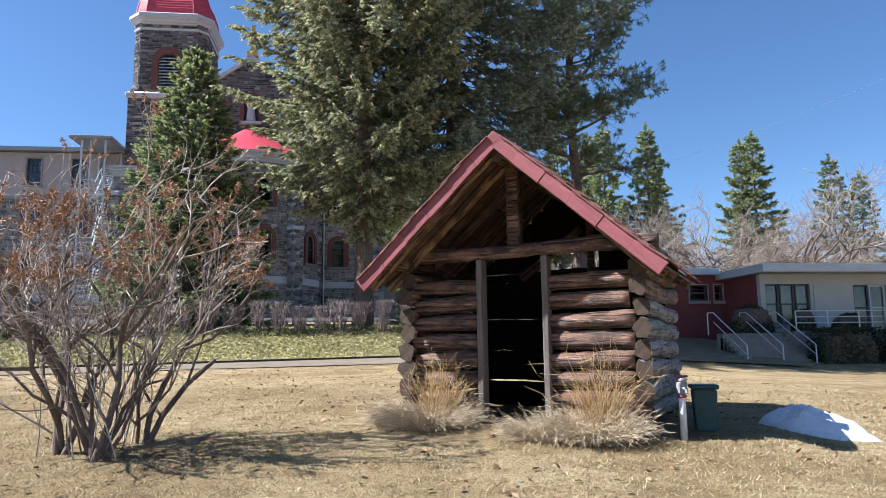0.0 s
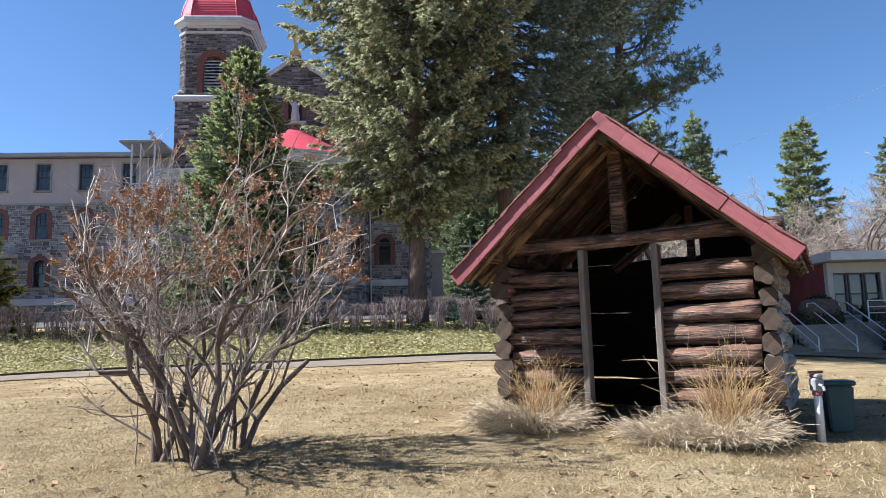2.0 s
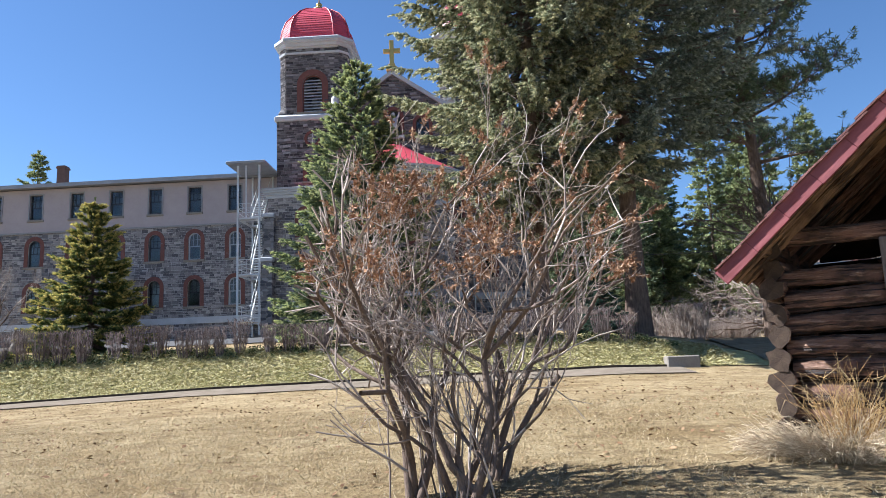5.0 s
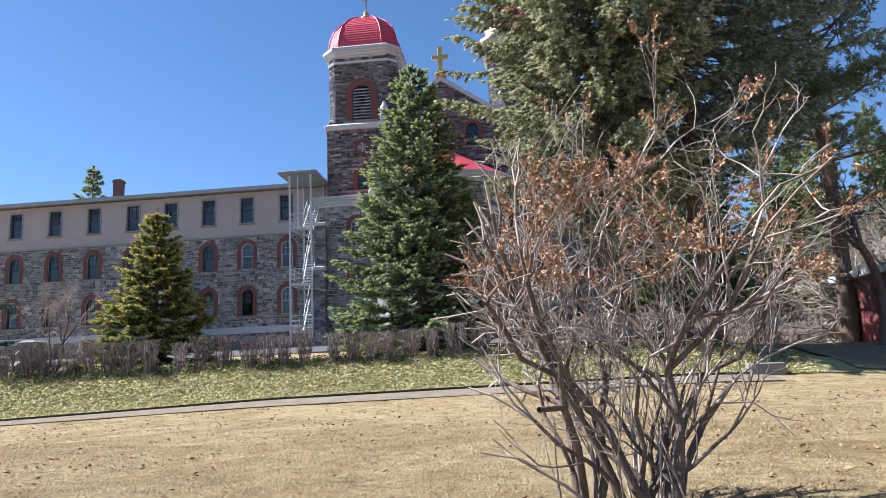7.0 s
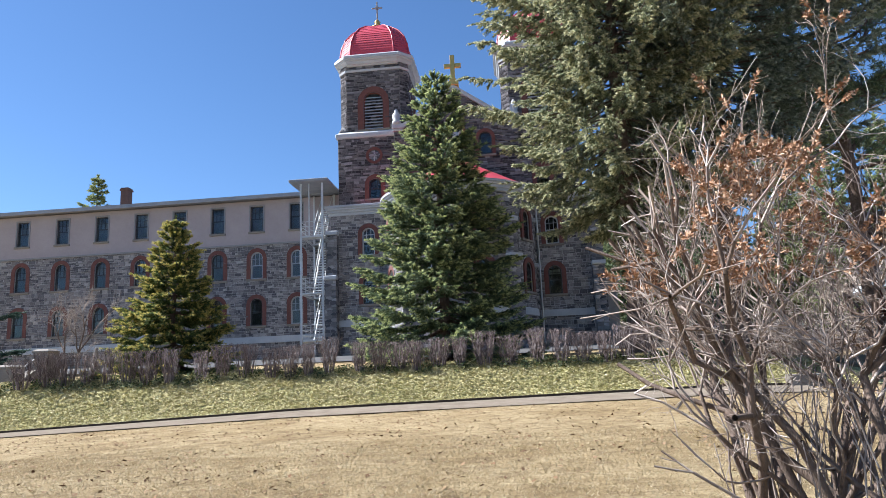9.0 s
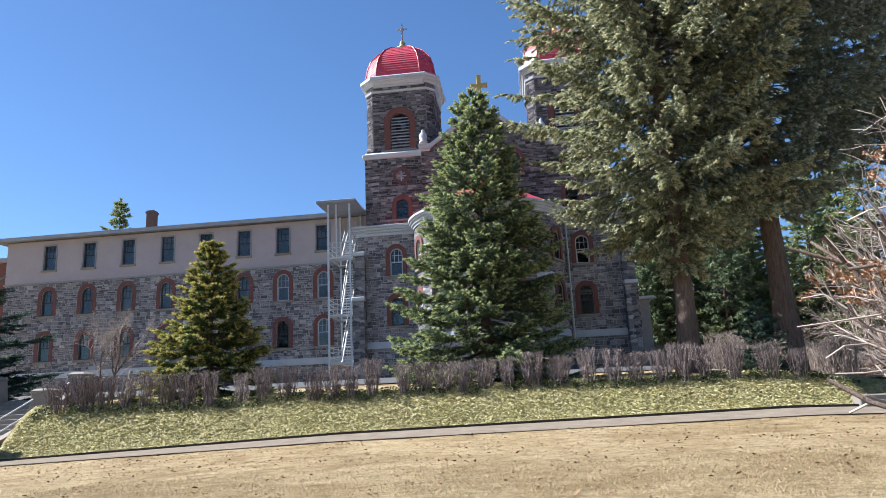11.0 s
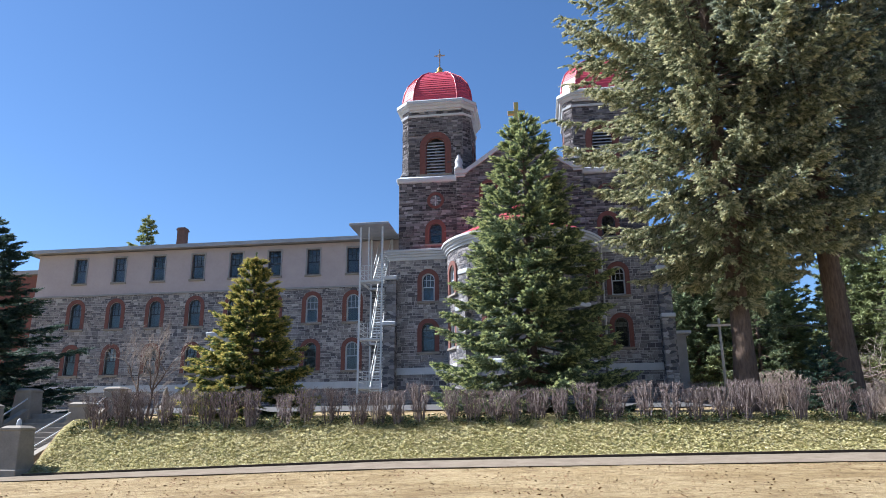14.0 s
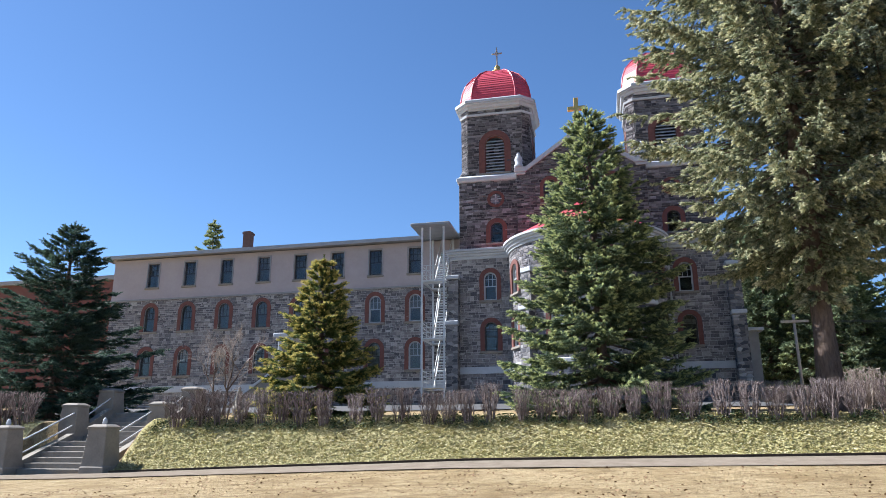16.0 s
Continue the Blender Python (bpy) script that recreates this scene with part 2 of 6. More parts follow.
IVY = island("dull ground cover leaves", [(0, (0.296, 0.285, 0.123)), (0.45, (0.47, 0.429, 0.204)), (0.8, (0.602, 0.541, 0.306)), (1, (0.684, 0.623, 0.408))], 0.9, 0.08, through_light=0.2)
STRAW = island("dry straw", [(0, (0.32, 0.18, 0.075)), (0.5, (0.54, 0.36, 0.16)), (1, (0.7, 0.54, 0.3))], 0.8)
DEADGRASS = island("grey dead grass", [(0, (0.361, 0.267, 0.17)), (0.5, (0.595, 0.482, 0.331)), (1, (0.807, 0.687, 0.491))], 0.9, through_light=0.15)
SNOW = simple("old snow", (0.63, 0.648, 0.675), (0.774, 0.783, 0.801), 3, 0.6, bump=0.8, depth=0.03)
GREENBOX = simple("dark blue green plastic", (0.016, 0.05, 0.055), (0.035, 0.09, 0.1), 3, 0.45)
PALEPIPE = simple("white pipe", (0.6, 0.6, 0.6), (0.75, 0.75, 0.74), 4, 0.5)
REDWALL = simple("dark red siding", (0.13, 0.035, 0.035), (0.19, 0.055, 0.053), 1.5, 0.8)
PALEWALL = simple("pale painted wall", (0.32, 0.32, 0.312), (0.4, 0.4, 0.384), 1.0, 0.8)
HEDGEGREEN = island("clipped hedge leaves", [(0, (0.012, 0.02, 0.008)), (0.6, (0.03, 0.042, 0.018)), (1, (0.06, 0.07, 0.03))], 0.6)
# Only for the unseen sheet that cuts bounce light on the facades.
DARKGROUND = simple("dark unseen ground", (0.05, 0.05, 0.052), (0.1, 0.098, 0.095), 1.2, 0.95, bump=0.5)
LITTER = island("fallen brown leaves", [(0, (0.111, 0.0595, 0.0298)), (0.5, (0.221, 0.128, 0.068)), (1, (0.357, 0.238, 0.136))], 0.9)
BLADES = island("dry grass blades", [(0, (0.272, 0.208, 0.096)), (0.35, (0.416, 0.32, 0.168)), (0.7, (0.528, 0.424, 0.256)), (1, (0.64, 0.544, 0.368))], 0.9, through_light=0.2)
BRUSH = island("pale dry brush", [(0, (0.193, 0.149, 0.126)), (0.5, (0.315, 0.258, 0.222)), (1, (0.438, 0.376, 0.333))], 0.9)
SPRUCE_OLIVE = island("olive green needles", [(0, (0.12, 0.145, 0.085)), (0.6, (0.29, 0.32, 0.19)), (1, (0.48, 0.48, 0.3))], 0.6, 0.3, through_light=0.42)
TIP_BLUE = island("pale green tips", [(0, (0.296, 0.351, 0.144)), (0.6, (0.464, 0.522, 0.24)), (1, (0.593, 0.632, 0.32))], 0.6, 0.3, through_light=0.42)
TIP_OLIVE = island("pale olive tips", [(0, (0.34, 0.35, 0.2)), (0.6, (0.54, 0.53, 0.33)), (1, (0.68, 0.65, 0.44))], 0.6, 0.3, through_light=0.42)
TIP_GREY = island("pale blue grey tips", [(0, (0.24, 0.29, 0.235)), (0.6, (0.4, 0.45, 0.36)), (1, (0.56, 0.59, 0.48))], 0.6, 0.3, through_light=0.42)
SPRUCE_GREY = island("grey blue needles", [(0, (0.1, 0.13, 0.1)), (0.6, (0.21, 0.255, 0.195)), (1, (0.34, 0.38, 0.29))], 0.6, 0.3, through_light=0.4)
# Brown turf, made darker than the lawn to hold the big trees' shade.
SHADETURF = simple("rough dry brown turf with tree shade", (0.15, 0.115, 0.07), (0.3, 0.235, 0.15), 2.0, 1.0, 0.0, 0.05, bump=0.9, depth=0.04)
TIP_GOLD = island("golden tips", [(0, (0.288, 0.286, 0.075)), (0.6, (0.504, 0.451, 0.13)), (1, (0.672, 0.55, 0.2))], 0.6, 0.3, through_light=0.4)
SHAKE = simple("weathered roof shake", (0.15, 0.07, 0.065), (0.34, 0.17, 0.155), 5, 0.85, 0.0, 0.2, (1, 4, 4), 0.8, 0.02, 0.5)
# Near-black log tone: the cabin's inner shade is put into the colour.
INNERSHADE = simple("inner log with room shade", (0.006, 0.004, 0.003), (0.03, 0.018, 0.012), 4.5, 0.8, 0.0, 0.2, (0.3, 4, 4), 1.0, 0.04, 0.3)
IVYDARK = island("dark ground ivy", [(0, (0.035, 0.05, 0.02)), (0.6, (0.09, 0.12, 0.045)), (1, (0.2, 0.22, 0.09))], 0.7, 0.2)
DARKBRICK = simple("dark brown brick", (0.08, 0.05, 0.042), (0.14, 0.085, 0.072), 4, 0.9)

# ---- mesh helpers ----
def thing(name, place, label, category, group="", kind="", turn=0.0):
    ob = new(name)
    ob.matrix_basis = pose(*place, 0, 0, turn)
    return tagged(ob, label, category, group, kind)


def mesh_of(verts, faces, mat, smooth=False):
    me = bpy.data.meshes.new("mesh")
    me.from_pydata(verts if isinstance(verts, list) else verts.tolist(), [], faces if isinstance(faces, list) else faces.tolist())
    me.materials.append(mat)
    if smooth:
        me.polygons.foreach_set("use_smooth", [True] * len(me.polygons))
    return me


def bm_mesh(bm, mat, smooth=False):
    me = bpy.data.meshes.new("mesh")
    bmesh.ops.recalc_face_normals(bm, faces=bm.faces[:])
    bm.to_mesh(me)
    bm.free()
    me.materials.append(mat)
    if smooth:
        me.polygons.foreach_set("use_smooth", [True] * len(me.polygons))
    return me


def part(name, data, parent, at=(0, 0, 0), label="", turn=(0, 0, 0), size=(1, 1, 1)):
    """Links a mesh under its thing or part, in that one's own axes."""
    ob = new(name, data)
    ob.parent = parent
    ob.location, ob.rotation_euler, ob.scale = at, [radians(a) for a in turn], size
    if label:
        ob["label"] = label
    return ob


def solid(name, data, label, category="", kind="", group="", at=(0, 0, 0), turn=0.0):
    ob = new(name, data)
    ob.matrix_basis = pose(*at, 0, 0, turn)
    return tagged(ob, label, category, group, kind)


def add_box(bm, x0, x1, y0, y1, z0, z1, bevel=0.0):
    r = bmesh.ops.create_cube(bm, size=1)
    bmesh.ops.transform(bm, verts=r["verts"], matrix=Matrix.Translation(((x0 + x1) / 2, (y0 + y1) / 2, (z0 + z1) / 2)) @ Matrix.Diagonal((x1 - x0, y1 - y0, z1 - z0, 1)))
    if bevel:
        edges = list({e for v in r["verts"] for e in v.link_edges})
        bmesh.ops.bevel(bm, geom=edges, offset=bevel, segments=1, affect="EDGES")


def box(x0, x1, y0, y1, z0, z1, mat, bevel=0.0):
    bm = bmesh.new()
    add_box(bm, x0, x1, y0, y1, z0, z1, bevel)
    return bm_mesh(bm, mat)


def boxes(rows, mat, bevel=0.0):
    bm = bmesh.new()
    for r in rows:
        add_box(bm, *r, bevel)
    return bm_mesh(bm, mat)


def tubes(segs, sides=4):
    """Tapered tubes: rows of x0 y0 z0 x1 y1 z1 r0 r1 -> vertices, quads."""
    s = np.asarray(segs, float)
    a, b, ra, rb = s[:, 0:3], s[:, 3:6], s[:, 6], s[:, 7]
    d = b - a
    d /= np.linalg.norm(d, axis=1, keepdims=True) + 1e-9
    ref = np.where(np.abs(d[:, 2:3]) < 0.9, [[0, 0, 1.0]], [[1.0, 0, 0]])
    u = np.cross(d, ref)
    u /= np.linalg.norm(u, axis=1, keepdims=True)
    w = np.cross(d, u)
    ang = np.arange(sides) * 2 * np.pi / sides
    ring = u[:, None] * np.cos(ang)[None, :, None] + w[:, None] * np.sin(ang)[None, :, None]
    v = np.concatenate([a[:, None] + ring * ra[:, None, None], b[:, None] + ring * rb[:, None, None]], 1).reshape(-1, 3)
    k = np.arange(sides)
    q = np.stack([k, (k + 1) % sides, (k + 1) % sides + sides, k + sides], 1)
    f = (q[None] + (np.arange(len(s)) * 2 * sides)[:, None, None]).reshape(-1, 4)
    return v, f


def tube_mesh(segs, mat, sides=4, smooth=True):
    v, f = tubes(segs, sides)
    return mesh_of(v, f, mat, smooth)


def rail(points, r):
    """Segments of one bent bar of radius r."""
    return [(*p, *q, r, r) for p, q in zip(points[:-1], points[1:])]


def lathe(profile, mat, sides=24, power=2.0, smooth=True):
    """A turned shape from (radius, z); power above 2 squares its outline."""
    verts, faces = [], []
    for r, z in profile:
        for i in range(sides):
            a = 2 * math.pi * (i + 0.5) / sides
            c, s = math.cos(a), math.sin(a)
            k = (abs(c) ** power + abs(s) ** power) ** (-1 / power)
            verts.append((r * k * c, r * k * s, z))
    for j in range(len(profile) - 1):
        for i in range(sides):
            n = (i + 1) % sides
            faces.append((j * sides + i, j * sides + n, (j + 1) * sides + n, (j + 1) * sides + i))
    faces.append(tuple(range(sides))[::-1])
    faces.append(tuple((len(profile) - 1) * sides + i for i in range(sides)))
    return mesh_of(verts, faces, mat, smooth)


def ease(a, b, x):
    t = min(1, max(0, (x - a) / (b - a)))
    return t * t * (3 - 2 * t)


def along(x, rows):
    xs, ys = zip(*rows)
    return float(np.interp(x, xs, ys))


# ---- the lie of the land ----
def kerb_z(x):
    return along(x, [(-80, 0.1), (-40, 0.2), (-23, 0.56), (-11, 0.97), (2, 1.16), (6, 1.05), (12, 0.75), (18, 0.42), (30, 0.3), (80, 0.2)])


def bank_fade(x):
    """1 where the bank stands, 0 where it has run out on the annex side."""
    return 1 - ease(1.0, 9.0, x)


def stair_z(y):
    return along(y, [(24.3, 0.5), (26.5, 1.58), (27.6, 1.58), (29.6, 2.66), (31, 2.7)])


def ground_z(x, y):
    k = kerb_z(x)
    lawn = k * along(y, [(-40, -1.5), (0, 0.0), (4, 0.3), (8, 0.56), (12, 0.63), (18, 0.7), (21.6, 0.8), (24.2, 1.0), (26, 1.0)])
    if y <= 24.25:
        return lawn
    f = bank_fade(x)
    top = 2.25 + 0.062 * (y - 26.4) if y > 26.4 else k + (2.25 - k) * ease(24.2, 26.6, y)
    side = k + min(0.14 * max(0, y - 24.4), 2.0 - k)
    far = min(0.1 * max(0, y - 58), 7)
    if -27.35 < x < -23.05 and y < 31:
        return min(stair_z(y) - 0.35, top)
    return f * top + (1 - f) * side + far

# ---- ground: one sheet to the horizon ----
def cuts(rows):
    out = []
    for a, b, step in rows:
        k = max(1, round((b - a) / step))
        out += [a + (b - a) * i / k for i in range(k)]
    return out + [rows[-1][1]]


def sheet(xs, ys, height, mat):
    verts = [(x, y, height(x, y)) for y in ys for x in xs]
    w = len(xs)
    faces = [(j * w + i, j * w + i + 1, (j + 1) * w + i + 1, (j + 1) * w + i) for j in range(len(ys) - 1) for i in range(w - 1)]
    return mesh_of(verts, faces, mat, True)


def rough_z(x, y):
    z = ground_z(x, y)
    if abs(x) < 60 and -20 < y < 60:
        k = 0.25 + 0.75 * ease(0.6, 3.0, abs(y - 23.5))
        z += k * 0.035 * noise.noise(Vector((x * 0.55, y * 0.55, 0))) + k * 0.014 * noise.noise(Vector((x * 2.3, y * 2.3, 4)))
    return z


gx = cuts([(-900, -80, 120), (-80, -40, 5), (-40, -28, 0.8), (-28, -22, 0.24), (-22, -14, 0.8), (-14, 12, 0.33), (12, 40, 1), (40, 80, 5), (80, 900, 120)])
gy = cuts([(-400, -40, 90), (-40, -6, 4), (-6, 14, 0.33), (14, 21.6, 0.5), (21.6, 24.2, 0.26), (24.2, 28, 0.2), (28, 60, 1.5), (60, 120, 8), (120, 900, 130)])
lawn = solid("ground", sheet(gx, gy, rough_z, LAWN), "dry yellow winter lawn on a gentle slope", "lawn", "structure")

px = cuts([(-60, -40, 4), (-40, 4.0, 0.8)])
path = solid("path", sheet(px, [22.35, 22.7, 23.1, 23.6, 24.08], lambda x, y: ground_z(x, y) + 0.03, PATH), "narrow dusty grey asphalt path below the bank", "path", "structure")


def strip(xs, y0, y1, low, high, mat):
    verts, faces = [], []
    for x in xs:
        z = kerb_z(x)
        verts += [(x, y0, z - low), (x, y0, z + high), (x, y1, z + high), (x, y1, z - low)]
    for i in range(len(xs) - 1):
        a, b = i * 4, i * 4 + 4
        faces += [(a, b, b + 1, a + 1), (a + 1, b + 1, b + 2, a + 2), (a + 2, b + 2, b + 3, a + 3)]
    faces += [(0, 1, 2, 3), tuple(len(verts) - 4 + k for k in (3, 2, 1, 0))]
    return mesh_of(verts, faces, mat)


# Dark all over, in place of shade on the face towards the path.
kerb = solid("kerb", strip(cuts([(-22.7, 3.6, 0.8)]), 24.1, 24.3, 0.2, 0.085, SHADEDKERB), "kerb along the foot of the bank, face shade in its colour", "kerb", "structure")
solid("kerb_left", strip(cuts([(-60, -27.8, 2)]), 24.12, 24.3, 0.2, 0.2, SHADEDKERB), "kerb along the foot of the bank, face shade in its colour", "kerb", "structure")
solid("concrete_block", box(3.6, 4.6, 24.0, 24.5, 0.9, 1.45, CONCRETE, 0.03), "weathered concrete block where the kerb ends", "block")
solid("bank_left", sheet(cuts([(-60, -40, 4), (-40, -27.5, 0.5)]), cuts([(24.3, 26.7, 0.2)]), lambda x, y: rough_z(x, y) + 0.03, BANK), "leaf covered grass bank under the hedge", "bank", "structure")
bank = solid("bank", sheet(cuts([(-22.9, 8, 0.5)]), cuts([(24.3, 26.7, 0.2)]), lambda x, y: rough_z(x, y) + 0.03, BANK), "leaf covered grass bank under the hedge", "bank", "structure")
# The trees' shadow on this slope is put into its darker colour.
solid("shaded_turf_slope", sheet(cuts([(7, 17, 0.5)]), cuts([(24.9, 33, 0.5)]), lambda x, y: rough_z(x, y) + 0.06, SHADETURF), "rough brown turf slope, tree shade in its colour, rising to the red building", "slope", "structure")

# Unseen ground sheet, added dark so soffits and trim get less lawn bounce.
solid("forecourt", sheet(cuts([(-45, 3, 2)]), cuts([(35, 49.0, 1.0)]), lambda x, y: ground_z(x, y) + 0.05, DARKGROUND), "unseen dark ground sheet added to cut bounce light on the buildings", "forecourt", "structure")

# ---- building kit ----
def wall_mesh(u0, u1, z0, z1, openings, place, thick, mat, bend=0):
    """A wall from u0 to u1 with real openings (centre, width, bottom, top, arched); place(u, depth, z) gives the point."""
    us, zs = {u0, u1}, {z0, z1}
    for c, w, b, t, arched in openings:
        us |= {c - w / 2, c + w / 2}
        zs |= {b, t}
        if arched:
            zs.add(t - w / 2)
    if bend:
        us |= set(np.linspace(u0, u1, bend).tolist())
    us, zs = sorted(us), sorted(zs)
    verts, faces = [], []

    def quad(*pts):
        k = len(verts)
        verts.extend(place(*p) for p in pts)
        faces.append(tuple(range(k, k + len(pts))))

    def inside(u, z):
        return any(abs(u - c) < w / 2 and b < z < t for c, w, b, t, _ in openings)
    for i in range(len(us) - 1):
        for j in range(len(zs) - 1):
            a, b, c, d = us[i], us[i + 1], zs[j], zs[j + 1]
            if b - a < 1e-4 or d - c < 1e-4 or inside((a + b) / 2, (c + d) / 2):
                continue
            quad((a, 0, c), (b, 0, c), (b, 0, d), (a, 0, d))
            quad((b, thick, c), (a, thick, c), (a, thick, d), (b, thick, d))
    for c, w, b, t, arched in openings:
        a, e = c - w / 2, c + w / 2
        top = t - w / 2 if arched else t
        quad((a, 0, b), (a, thick, b), (e, thick, b), (e, 0, b))
        quad((a, 0, b), (a, 0, top), (a, thick, top), (a, thick, b))
        quad((e, 0, b), (e, thick, b), (e, thick, top), (e, 0, top))
        if not arched:
            quad((a, 0, t), (e, 0, t), (e, thick, t), (a, thick, t))
            continue
        arc = [(c - w / 2 * math.cos(math.pi * k / 10), top + w / 2 * math.sin(math.pi * k / 10)) for k in range(11)]
        for (ua, za), (ub, zb) in zip(arc[:-1], arc[1:]):
            quad((ua, 0, za), (ub, 0, zb), (ub, 0, t), (ua, 0, t))
            quad((ua, 0, za), (ua, thick, za), (ub, thick, zb), (ub, 0, zb))
    for u, flip in ((u0, 1), (u1, 0)):
        quad((u, 0, z0), (u, thick, z0), (u, thick, z1), (u, 0, z1))
    quad((u0, 0, z1), (u1, 0, z1), (u1, thick, z1), (u0, thick, z1)) if not bend else None
    return mesh_of(verts, faces, mat)


def outline(w, h, arched, grow=0.0, steps=10):
    """Points of a window's edge from the left foot over the top to the right foot."""
    a, top = w / 2 + grow, h - w / 2 if arched else h
    if not arched:
        return [(-a, 0), (-a, h + grow), (a, h + grow), (a, 0)]
    return [(-a, 0)] + [(-a * math.cos(math.pi * k / steps), top + a * math.sin(math.pi * k / steps)) for k in range(steps + 1)] + [(a, 0)]


def band_mesh(inner, outer, y0, y1, mat):
    """A flat ring between two outlines, from depth y0 (front) to y1."""
    n = len(inner)
    verts = [(x, y, z) for y in (y0, y1) for row in (inner, outer) for x, z in row]
    faces = []
    for i in range(n - 1):
        a, b, c, d = i, i + 1, n + i + 1, n + i
        faces += [(a, b, c, d), (a, a + 2 * n, b + 2 * n, b), (d, c, c + 2 * n, d + 2 * n)]
    faces += [(0, n, 3 * n, 2 * n), (n - 1, 3 * n - 1, 4 * n - 1, 2 * n - 1)]
    bm = bmesh.new()
    vs = [bm.verts.new(v) for v in verts]
    for f in faces:
        bm.faces.new([vs[k] for k in f])
    return bm_mesh(bm, mat)


def pane_mesh(pts, y, mat):
    return mesh_of([(x, y, z) for x, z in pts] + [(x, y + 0.012, z) for x, z in pts], [tuple(range(len(pts)))[::-1], tuple(range(len(pts), 2 * len(pts)))], mat)


def window_kit(w, h, arched, surround, frame_mat, blind=0.0, bars=0, louver=False):
    """Meshes of one sash window, its foot at the origin, facing -y."""
    t = 0.07
    kit = {"frame": band_mesh(outline(w - 2 * t, h - t, arched), outline(w - 0.004, h - 0.002, arched), 0.1, 0.2, frame_mat)}
    if louver:
        rows = []
        k = int((h - 0.1) / 0.24)
        for i in range(k):
            z = 0.1 + i * 0.24
            half = w / 2 - t
            rise = z - (h - w / 2)
            if rise > 0:
                half = math.sqrt(max(0.02, (w / 2 - t) ** 2 - rise ** 2))
            rows.append((half, z))
        kit["slats"] = rows
    else:
        inner = outline(w - 2 * t, h - t, arched)
        kit["pane"] = pane_mesh(inner, 0.17, GLASS)
        rows = [(-w / 2 + t, w / 2 - t, 0.11, 0.19, h * 0.5 - 0.035, h * 0.5 + 0.035), (-w / 2 + t, w / 2 - t, 0.1, 0.2, 0.0, 0.08)]
        for b in range(bars):
            x = -w / 2 + w * (b + 1) / (bars + 1)
            rows.append((x - 0.018, x + 0.018, 0.14, 0.18, h * 0.5, h - t * 1.2))
        if bars:
            rows.append((-w / 2 + t, w / 2 - t, 0.14, 0.18, h * 0.74, h * 0.74 + 0.035))
        rows += [(-w / 2 + t, -w / 2 + t + 0.03, 0.12, 0.18, 0.04, h * 0.5), (w / 2 - t - 0.03, w / 2 - t, 0.12, 0.18, 0.04, h * 0.5)]
        kit["sash"] = boxes(rows, frame_mat)
        if blind:
            kit["blind"] = box(-w / 2 + t, w / 2 - t, 0.26, 0.28, h * (1 - blind), h - (w / 2 if arched else t) * 0.6, PALEWALL)
    if surround:
        kit["surround"] = band_mesh(outline(w + 0.004, h + 0.002, arched), outline(w, h + 0.0, arched, surround), -0.05, 0.09, BRICK if arched else GREYTRIM)
    kit["sill"] = box(-w / 2 - surround * 0.9 - 0.05, w / 2 + surround * 0.9 + 0.05, -0.12, 0.1, -0.16, -0.004, CONCRETE, 0.015)
    return kit


def put_window(kit, parent, at, turn=0.0, label="", name="window"):
    f = part(name, kit["frame"], parent, at, label, (0, 0, turn))
    for k in ("pane", "sash", "surround", "sill", "blind"):
        if k in kit:
            part({"surround": "surround", "sill": "sill"}.get(k, k), kit[k], f)
    for half, z in kit.get("slats", ()):
        part("slat", SLAT, f, (0, 0.14, z), "", (42, 0, 0), (half, 1, 1))
    return f


SLAT = box(-1, 1, -0.085, 0.085, -0.015, 0.015, WHITE)


def flat(y):
    return lambda u, d, z: (u, y + d, z)


def facing(u0, u1, z0, z1, openings, place, seed, mat, course=(0.13, 0.31), length=(0.17, 0.56)):
    """Rubble in uneven courses over a wall: every stone a proud block with a broken edge."""
    rnd = random.Random(seed)
    verts, faces = [], []

    def stone(a, b, c, d):
        if b - a < 0.06 or d - c < 0.05:
            return
        k, out, g = len(verts), -rnd.uniform(0.012, 0.046), 0.012
        for e, depth, q in ((g, 0.0, 0.012), (g + 0.016, out, 0.016)):
            for u, z in ((a + e, c + e), (b - e, c + e), (b - e, d - e), (a + e, d - e)):
                sag = 0.07 * noise.noise(Vector((u * 0.7, z * 0.9, seed)))
                verts.append(place(u + rnd.uniform(-q, q), depth + rnd.uniform(-q, q) * 0.5, z + sag + rnd.uniform(-q, q)))
        faces.extend([(k + 4, k + 5, k + 6, k + 7)] + [(k + i, k + (i + 1) % 4, k + 4 + (i + 1) % 4, k + 4 + i) for i in range(4)])

    def clipped(a, b, c, d):
        for m, w, lo, hi, _ in openings:
            if c < hi and d > lo and a < m + w / 2 and b > m - w / 2:
                clipped(a, m - w / 2, c, d) if a < m - w / 2 else None
                clipped(m + w / 2, b, c, d) if b > m + w / 2 else None
                return
        stone(a, b, c, d)
    z = z0
    while z < z1 - 0.04:
        h = min(rnd.uniform(*course), z1 - z)
        u = u0
        while u < u1 - 0.03:
            w = min(rnd.uniform(*length), u1 - u)
            if h > 0.23 and rnd.random() < 0.45:
                f = rnd.uniform(0.35, 0.65)
                clipped(u, u + w, z, z + h * f)
                v = u + w * rnd.uniform(0.3, 1.0)
                clipped(u, v, z + h * f, z + h)
                clipped(v, u + w, z + h * f, z + h)
            else:
                clipped(u, u + w, z, z + h)
            u += w
        z += h
    return mesh_of(verts, faces, mat)


